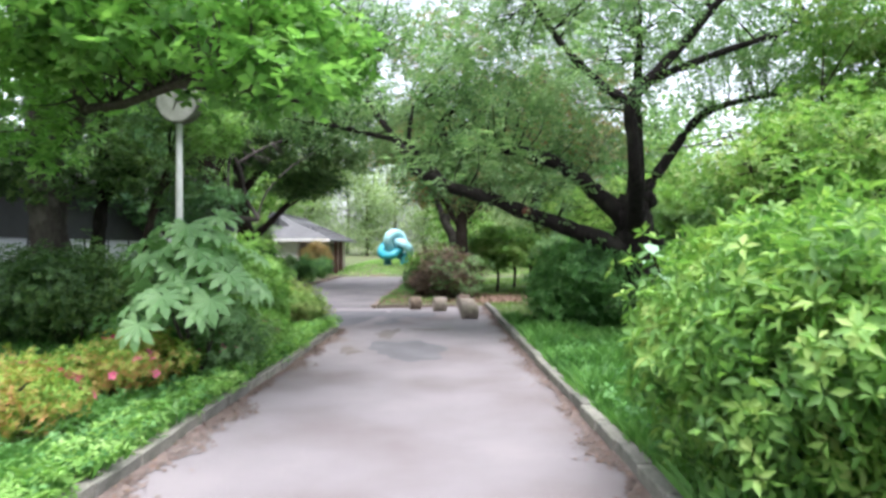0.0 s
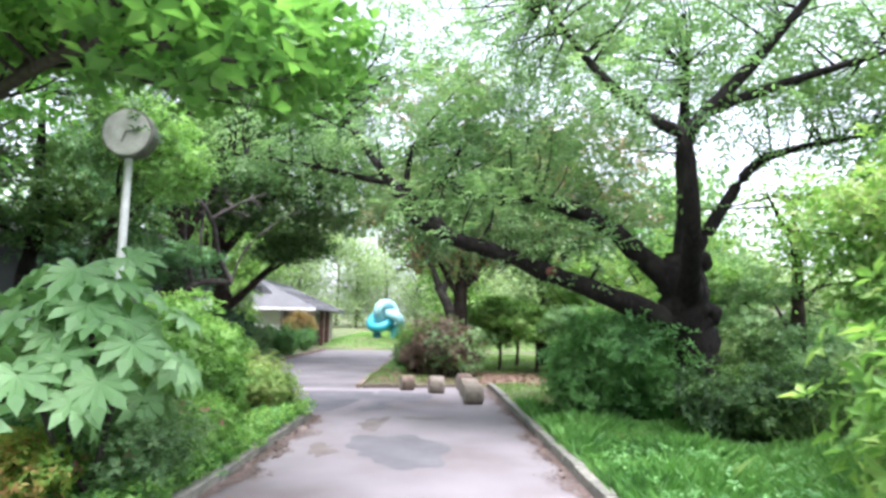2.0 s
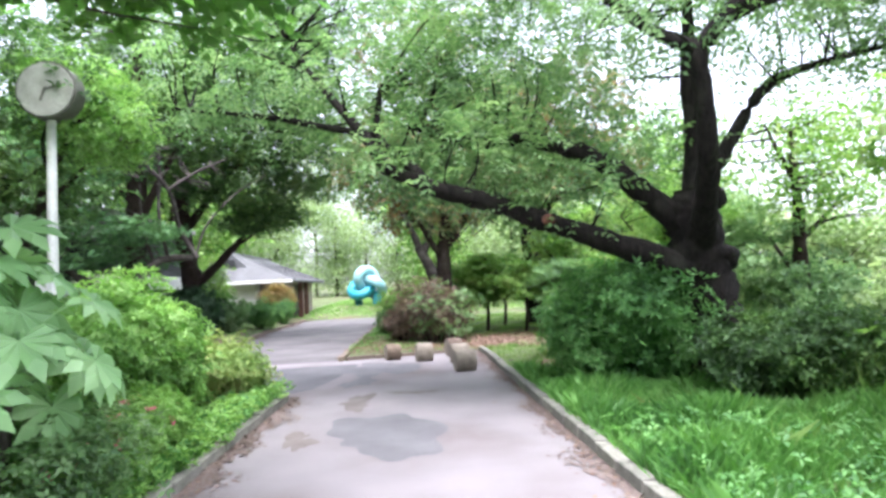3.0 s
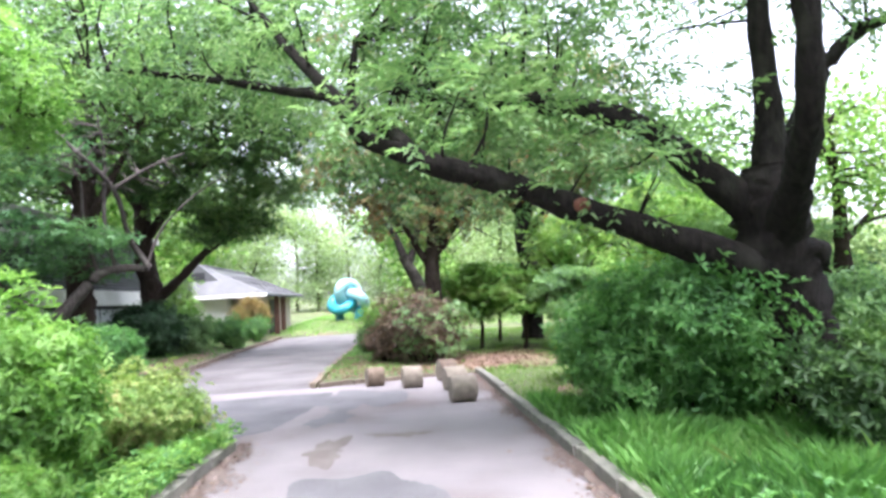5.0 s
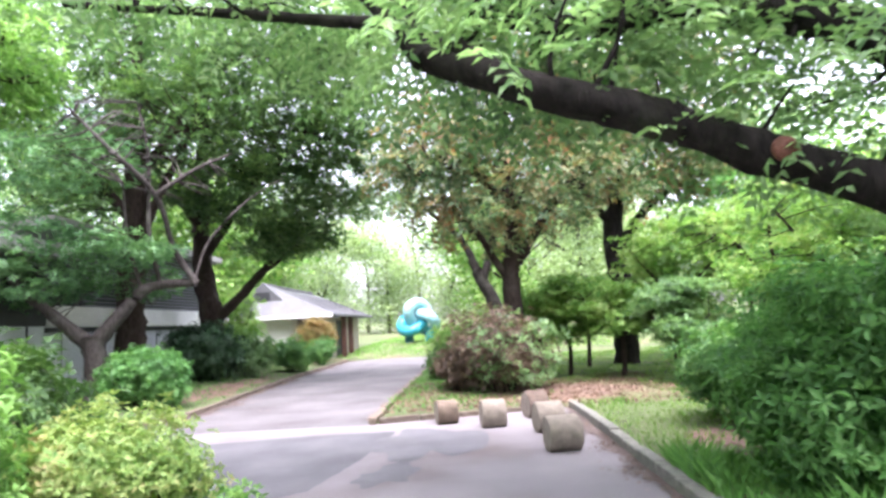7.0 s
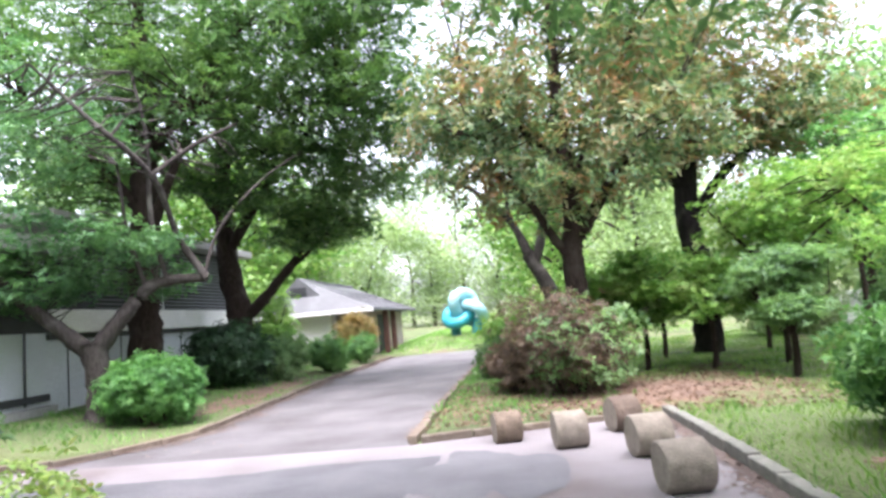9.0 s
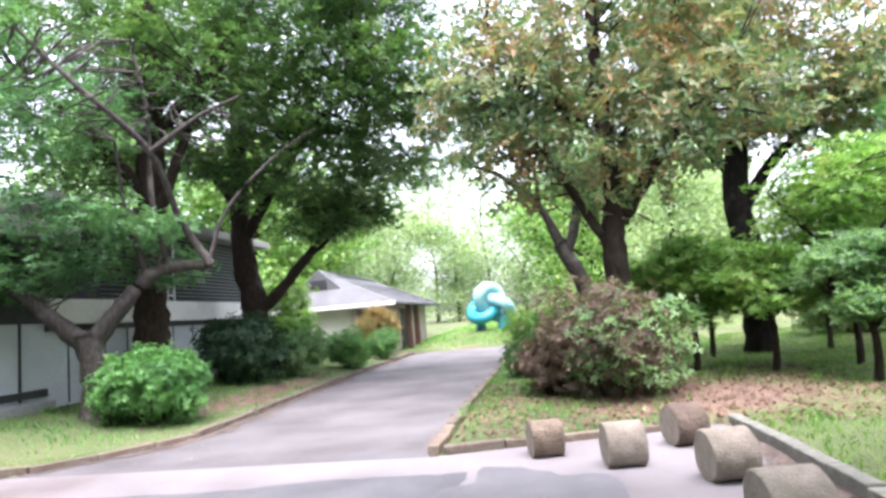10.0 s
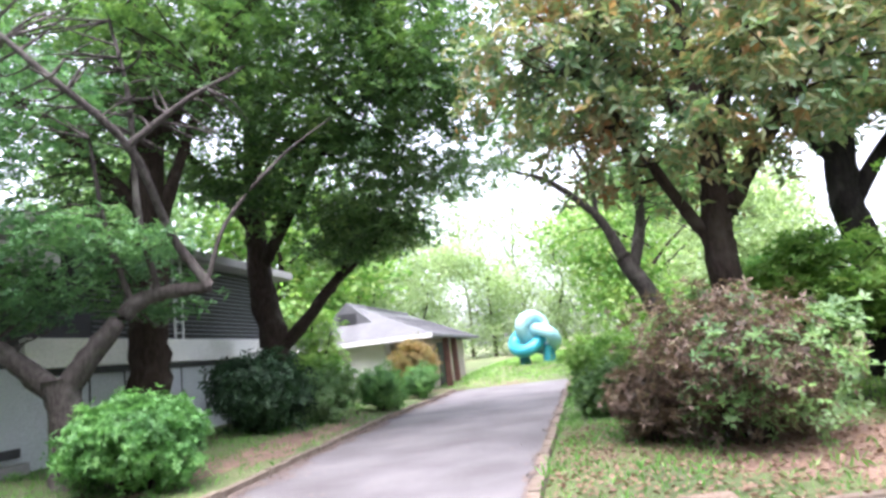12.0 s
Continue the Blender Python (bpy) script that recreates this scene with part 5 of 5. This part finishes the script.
# ---------------------------------------------------------------- bushes
bush("large_shrub", (2.75, 3.9, 0.05), "large bright green shrub with whorled narrow leaves", LF_SHRUB, (1.5, 1.6), 2.1, 1150, 7, 0.11, (0.1, 0.042), 71, lobes=11)
bush("round_bush", (-3.46, 10.4, 0.05), "dense fresh green rounded bush by the kerb", LF_LIME, (0.82, 1.1), 1.85, 900, 7, 0.09, (0.085, 0.032), 72, lobes=8)
bush("golden_bush", (-3.05, 12.25, 0.05), "low clipped bush with orange-tinged new leaves", LF_GOLD, (0.75, 0.8), 1.05, 640, 7, 0.06, (0.055, 0.026), 73, lobes=5)
bush("dark_hedge_bush", (-6.2, 10.4, 0.05), "wide dark green hedge bush behind the flower bed", LF_DARK, (2.4, 1.3), 1.75, 900, 7, 0.12, (0.09, 0.04), 74, lobes=10)
bush("dark_hedge_bush", (-4.6, 12.4, 0.05), "dark green bush in the shade", LF_DARK, (1.4, 1.0), 1.5, 420, 7, 0.12, (0.09, 0.04), 75, lobes=7)
bush("trunk_bush", (2.98, 12.7, 0.05), "broad mid-green bush beside the old tree", LF_BRIGHT, (1.2, 1.7), 1.9, 1100, 7, 0.11, (0.10, 0.04), 76, lobes=9)
bush("trunk_bush", (4.25, 10.55, 0.05), "low dark green bush at the foot of the old tree", LF_DARK, (1.15, 0.75), 1.15, 520, 7, 0.11, (0.10, 0.035), 77, lobes=7)
bush("lawn_bush", (3.3, 15.8, 0.05), "deep green bush on the lawn", LF_MID, (1.0, 0.9), 1.3, 450, 7, 0.1, (0.10, 0.04), 78, lobes=6)
bush("brown_bush", (0.27, 20.7, 0.05), "sprawling bush with brownish withered leaves", LF_BROWN, (1.1, 1.15), 1.8, 480, 6, 0.13, (0.085, 0.028), 79, lobes=9)
foliage("ivy", bpy.data.objects["brown_bush"], LF_CHERRY, [((0.5, 20.4, 0.95), (1.0, 1.1, 0.75), 1.0)], 95, 6, 0.12, (0.09, 0.04), np.random.default_rng(5), label="green shoots growing through")
bush("verge_bush", (-7.1, 20.5, 0.1), "round bright green bush on the verge", LF_BRIGHT, (0.9, 0.85), 1.35, 680, 7, 0.06, (0.075, 0.036), 80, lobes=7)
bush("dark_shrub", (-8.0, 25.6, 0.2), "dark layered evergreen shrub by the wall", LF_DEEP, (1.1, 1.0), 1.7, 420, 7, 0.13, (0.12, 0.05), 81, lobes=6)
bush("verge_shrub", (-7.4, 27.6, 0.15), "mid-green shrub on the verge", LF_CHERRY, (0.75, 0.8), 1.35, 300, 7, 0.12, (0.10, 0.05), 82, lobes=5)
bush("clipped_bush", (-6.75, 29.9, 0.1), "rounded clipped box bush beside the road", LF_MID, (0.75, 0.8), 1.35, 460, 7, 0.05, (0.06, 0.03), 83, lobes=4, group="clipped bushes")
bush("clipped_bush", (-6.55, 33.6, 0.1), "rounded clipped box bush beside the road", LF_MID, (0.6, 0.7), 1.2, 360, 7, 0.05, (0.06, 0.03), 84, lobes=4, group="clipped bushes")
bush("orange_bush", (-7.1, 35.0, 0.1), "orange-leaved bush in front of the house", LF_ORANGE, (0.95, 0.7), 2.1, 420, 7, 0.09, (0.07, 0.035), 85, lobes=5)
bush("island_hedge", (-0.95, 24.6, 0.05), "clipped dark green hedge on the island", LF_DARK, (0.6, 1.0), 0.95, 420, 7, 0.07, (0.07, 0.035), 86, lobes=5)
bush("island_bush", (-0.7, 31.0, 0.05), "light green bush with orange tips", LF_YELLOW, (1.2, 1.2), 1.5, 300, 7, 0.12, (0.10, 0.05), 87, lobes=6)
bush("corner_shrub", (-9.2, 18.4, 0.2), "low dark shrub at the road corner", LF_DARK, (0.8, 0.7), 0.7, 220, 7, 0.08, (0.08, 0.04), 88, lobes=5)

bush("withered_hedge", (-0.62, 21.2, 0.05), "small withered brown clipped hedge", LF_BROWN, (0.5, 0.6), 0.95, 260, 7, 0.06, (0.06, 0.025), 180, lobes=4)
# Every second bush takes the haze-paled far leaf colour.
for i, (x, y, h, w) in enumerate([(8.6, 11.5, 1.8, 1.3), (9.0, 14.2, 1.6, 1.2), (8.8, 17.6, 2.0, 1.4), (9.4, 21.0, 1.7, 1.3), (9.2, 25.5, 1.9, 1.5), (7.6, 30.0, 1.8, 1.5), (8.2, 8.6, 1.9, 1.3)]):
    bush("boundary_bush", (x, y, 0.05), "pale green bush in front of the fence", LF_FAR_HAZE if i % 2 else LF_CHERRY, (w, w), h, 260, 6, 0.16, (0.15, 0.07), 200 + i, lobes=6, group="bushes along the fence")


def pale_sapling():
    """A thin shoot with a few broad pale leaves beside the large shrub."""
    b = np.array((1.95, 4.7, 0.05))
    ob = thing("pale_leaved_sapling", tuple(b), "thin sapling with broad pale bluish-green leaves", "sapling")
    tip = np.array((1.42, 4.3, 1.72))
    v, f = tube([b - np.array([0, 0, 0.1]), (1.75, 4.5, 0.9), tip], [0.016, 0.012, 0.006], 6, 0.03, 5)
    child("stem", raw_mesh("stem", np.array(v) - b, f, M_BARK_BROWN, True), ob, b)
    g = np.random.default_rng(12)
    lf = [(0, 0, 0), (0.35, 0.3, 0.05), (0.75, 0.3, 0.03), (1.0, 0, -0.1), (0.75, -0.3, 0.03), (0.35, -0.3, 0.05), (0.5, 0, -0.02)]
    me = raw_mesh("leaf", lf, [(0, 6, 1), (1, 6, 2), (2, 6, 3), (3, 6, 4), (4, 6, 5), (5, 6, 0)], LF_PALE)
    for k in range(16):
        t = 0.62 + 0.38 * k / 15
        p = b * (1 - t) + tip * t + np.array([0.05, 0.02, 0.05]) * (1 - t)
        o = child("leaf", me, ob, p)
        q = g.uniform(0.11, 0.17)
        o.scale = (q, q, q)
        o.rotation_euler = (g.normal(0, 0.25), g.uniform(0.0, 0.6), k * 2.4)
    return ob


pale_sapling()

# azalea bed with pink flowers
for i, (x, y, rx, ry, h) in enumerate([(-3.9, 5.1, 0.95, 0.9, 0.62), (-3.6, 6.9, 0.85, 0.9, 0.6), (-5.4, 6.2, 1.0, 1.2, 0.62), (-3.05, 8.4, 0.5, 0.8, 0.55), (-4.6, 3.6, 1.1, 0.9, 0.6), (-2.88, 9.35, 0.5, 0.7, 0.6)]):
    az = bush("azalea", (x, y, 0.05), "low azalea with a few pink flowers and reddish tips", LF_LIME if i in (3, 5) else LF_AZALEA, (rx, ry), h + 0.1, 420, 7, 0.06, (0.05, 0.022), 90 + i, category="azalea", lobes=6, group="azalea bed")
    g = np.random.default_rng(190 + i)
    C, O = blob_points([((x, y, 0.05 + h * 0.55), (rx * 0.95, ry * 0.95, h * 0.5), 1.0)], 60, g, 0.97, 0.05)
    keep = O[:, 2] > 0.1
    v, t = rosettes(C[keep][:22], O[keep][:22], 5, 0.06, 0.05, g, 0.5)
    child("flower_scatter", tri_mesh("flower_scatter", v - BASE[az], t, LF_PINK), az, BASE[az], "pink azalea flowers", "stuff")


def fatsia():
    """A large-leaved shrub: lobed leaves on long stalks from a few stems."""
    b = np.array((-2.9, 7.3, 0.05))
    ob = thing("fatsia_shrub", tuple(b), "large-leaved fatsia with pale glossy lobed leaves", "shrub")
    verts, faces = [(0, 0, 0.0)], []
    lobes = 8
    for k in range(lobes):
        a = radians(-125 + 250 * k / (lobes - 1))
        r = 1.0 - 0.25 * abs(k - (lobes - 1) / 2) / (lobes / 2)
        da = radians(250 / (lobes - 1) / 2)
        o = len(verts)
        for rr, aa, z in ((0.42, a - da, -0.02), (0.74 * r, a - da * 0.72, -0.03), (r, a, -0.2), (0.74 * r, a + da * 0.72, -0.03), (0.42, a + da, -0.02)):
            verts.append((rr * math.cos(aa), rr * math.sin(aa), z))
        verts.append((0.6 * r * math.cos(a), 0.6 * r * math.sin(a), 0.06))
        faces += [(0, o, o + 5), (o, o + 1, o + 5), (o + 1, o + 2, o + 5), (o + 2, o + 3, o + 5), (o + 3, o + 4, o + 5), (o + 4, 0, o + 5)]
    me = raw_mesh("leaf", verts, faces, LF_FATSIA)
    g = np.random.default_rng(77)
    tops = [b + np.array(p) for p in ((0, 0, 1.7), (-0.35, 0.15, 1.5), (0.35, -0.1, 1.3), (0.1, 0.35, 1.1), (-0.15, -0.35, 1.0))]
    stems, stalks = [], []
    for i, tp in enumerate(tops):
        stems.append(tube([b + np.array([0.1 * i - 0.2, 0.05 * i, -0.08]), (b + tp) / 2 + np.array([0.05, 0, 0]), tp], [0.028, 0.025, 0.02], 7, 0.06, 4, i))
        m = 15 if i == 0 else 10
        for k in range(m):
            a = k * 2.4 + i
            el = 0.95 - 1.5 * k / m
            d = np.array([math.cos(a) * math.cos(el), math.sin(a) * math.cos(el), math.sin(el)])
            L = g.uniform(0.28, 0.5)
            p = tp + d * L + np.array([0, 0, -0.05])
            stalks.append(tube([tp - np.array([0, 0, 0.02 * k]), tp + d * L * 0.5 + np.array([0, 0, 0.04]), p], [0.008, 0.007, 0.006], 4, 0, 3, k))
            lf = child("leaf", me, ob, p)
            s = g.uniform(0.25, 0.37)
            lf.scale = (s, s, s)
            lf.rotation_euler = (g.normal(0, 0.2), radians(25 + 35 * k / m) + g.normal(0, 0.12), a)
    for nm, src in (("stem_mass", stems), ("stalk_mass", stalks)):
        v, f = join(src)
        child(nm, raw_mesh(nm, np.array(v) - b, f, M_BARK_GREY if nm == "stem_mass" else LF_FATSIA, True), ob, b, kind="stuff")
    bl, _ = foliage("undergrowth", ob, LF_CHERRY, [((b[0] + 0.2, b[1] + 0.5, 0.55), (0.5, 0.8, 0.35), 1.0)], 120, 6, 0.08, (0.06, 0.03), g)
    return ob


fatsia()
bush("low_dark_shrub", (-3.5, 8.2, 0.05), "shaded low shrub below the fatsia", LF_MID, (0.9, 0.8), 0.9, 220, 6, 0.1, (0.08, 0.035), 99, lobes=5)


# ---------------------------------------------------------------- woods all around
def wood_tree(x, y, h, w, mat, seed, n=330, leaf=(0.5, 0.32), low=0.22, label="tall full-crowned tree in the surrounding woods"):
    g = np.random.default_rng(seed)
    s = w * 0.55
    blobs = [((x + g.normal(0, s * 0.5), y + g.normal(0, s * 0.5), h * z), (w * g.uniform(0.5, 0.75), w * g.uniform(0.5, 0.75), h * 0.15), 1.0) for z in np.linspace(low + 0.12, 0.86, 6)]
    lean = g.normal(0, 0.4)
    limbs = []
    for k in range(4):
        a = g.uniform(0, 6.28)
        z = h * (0.25 + 0.12 * k + gw.uniform(-0.05, 0.05))
        limbs.append(([(x + lean * z / h, y, z), (x + math.cos(a) * s * 0.7, y + math.sin(a) * s * 0.7, z + h * 0.1), (x + math.cos(a) * s * 1.3, y + math.sin(a) * s * 1.3, z + h * 0.2)], [0.08, 0.055, 0.02]))
    return tree("wood_tree", (x, y, 0), label, M_BARK_BROWN, mat, ([(x, y, -0.2), (x + lean * 0.6, y, h * 0.3), (x - lean * 0.5, y, h * 0.55), (x + lean, y, h * 0.8)], [0.24, 0.17, 0.1, 0.03]), limbs, blobs, n, 7, w * 0.16, leaf, "loose", seed, twigs=30, group="surrounding woods", up=0.5, flat=0.6, inner=0.25, sides=6)


gw = np.random.default_rng(17)
W = [(-13, 46, 20, 6, LF_CHERRY), (8.8, 17.6, 6.0, 1.9, LF_YELLOW), (-13.5, 38, 11, 4, LF_YELLOW), (1.8, 40, 8, 3, LF_YELLOW), (6, 43, 10, 4, LF_FAR_HAZE), (9.5, 29, 9, 3.5, LF_CHERRY)]
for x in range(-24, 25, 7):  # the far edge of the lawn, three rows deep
    W.append((x + gw.uniform(-1, 1), 78 + gw.uniform(0, 5), gw.uniform(13, 18), gw.uniform(4.6, 5.6), LF_FAR_HAZE))
    W.append((x + 3.5 + gw.uniform(-1, 1), 88 + gw.uniform(0, 5), gw.uniform(20, 25), gw.uniform(6, 7.5), LF_FAR_HAZE))
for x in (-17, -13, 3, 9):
    W.append((x, 52 + gw.uniform(-4, 6), gw.uniform(10.5, 12.5), 4.3, LF_FAR_HAZE))
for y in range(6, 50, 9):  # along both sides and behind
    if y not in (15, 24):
        W.append((15 + gw.uniform(-1, 2), y + gw.uniform(-1, 1), gw.uniform(4.6, 6.4), 3.0, LF_FAR_HAZE))
    W.append((24 + gw.uniform(-2, 3), y + 4, gw.uniform(4.4, 5.8), 3.8, LF_FAR_HAZE))
    W.append((-19 + gw.uniform(-2, 1), y + gw.uniform(-1, 1), gw.uniform(11, 13), 4.6, LF_DARK if y < 30 else LF_CHERRY))
for x in range(-16, 17, 6):
    W.append((x, -13 + gw.uniform(-3, 3) + abs(x) * 0.5, gw.uniform(10, 12), 4, LF_CHERRY))
W += [(-13, 11, 11, 3.6, LF_DARK), (-14, 4.5, 11, 4, LF_DARK)]
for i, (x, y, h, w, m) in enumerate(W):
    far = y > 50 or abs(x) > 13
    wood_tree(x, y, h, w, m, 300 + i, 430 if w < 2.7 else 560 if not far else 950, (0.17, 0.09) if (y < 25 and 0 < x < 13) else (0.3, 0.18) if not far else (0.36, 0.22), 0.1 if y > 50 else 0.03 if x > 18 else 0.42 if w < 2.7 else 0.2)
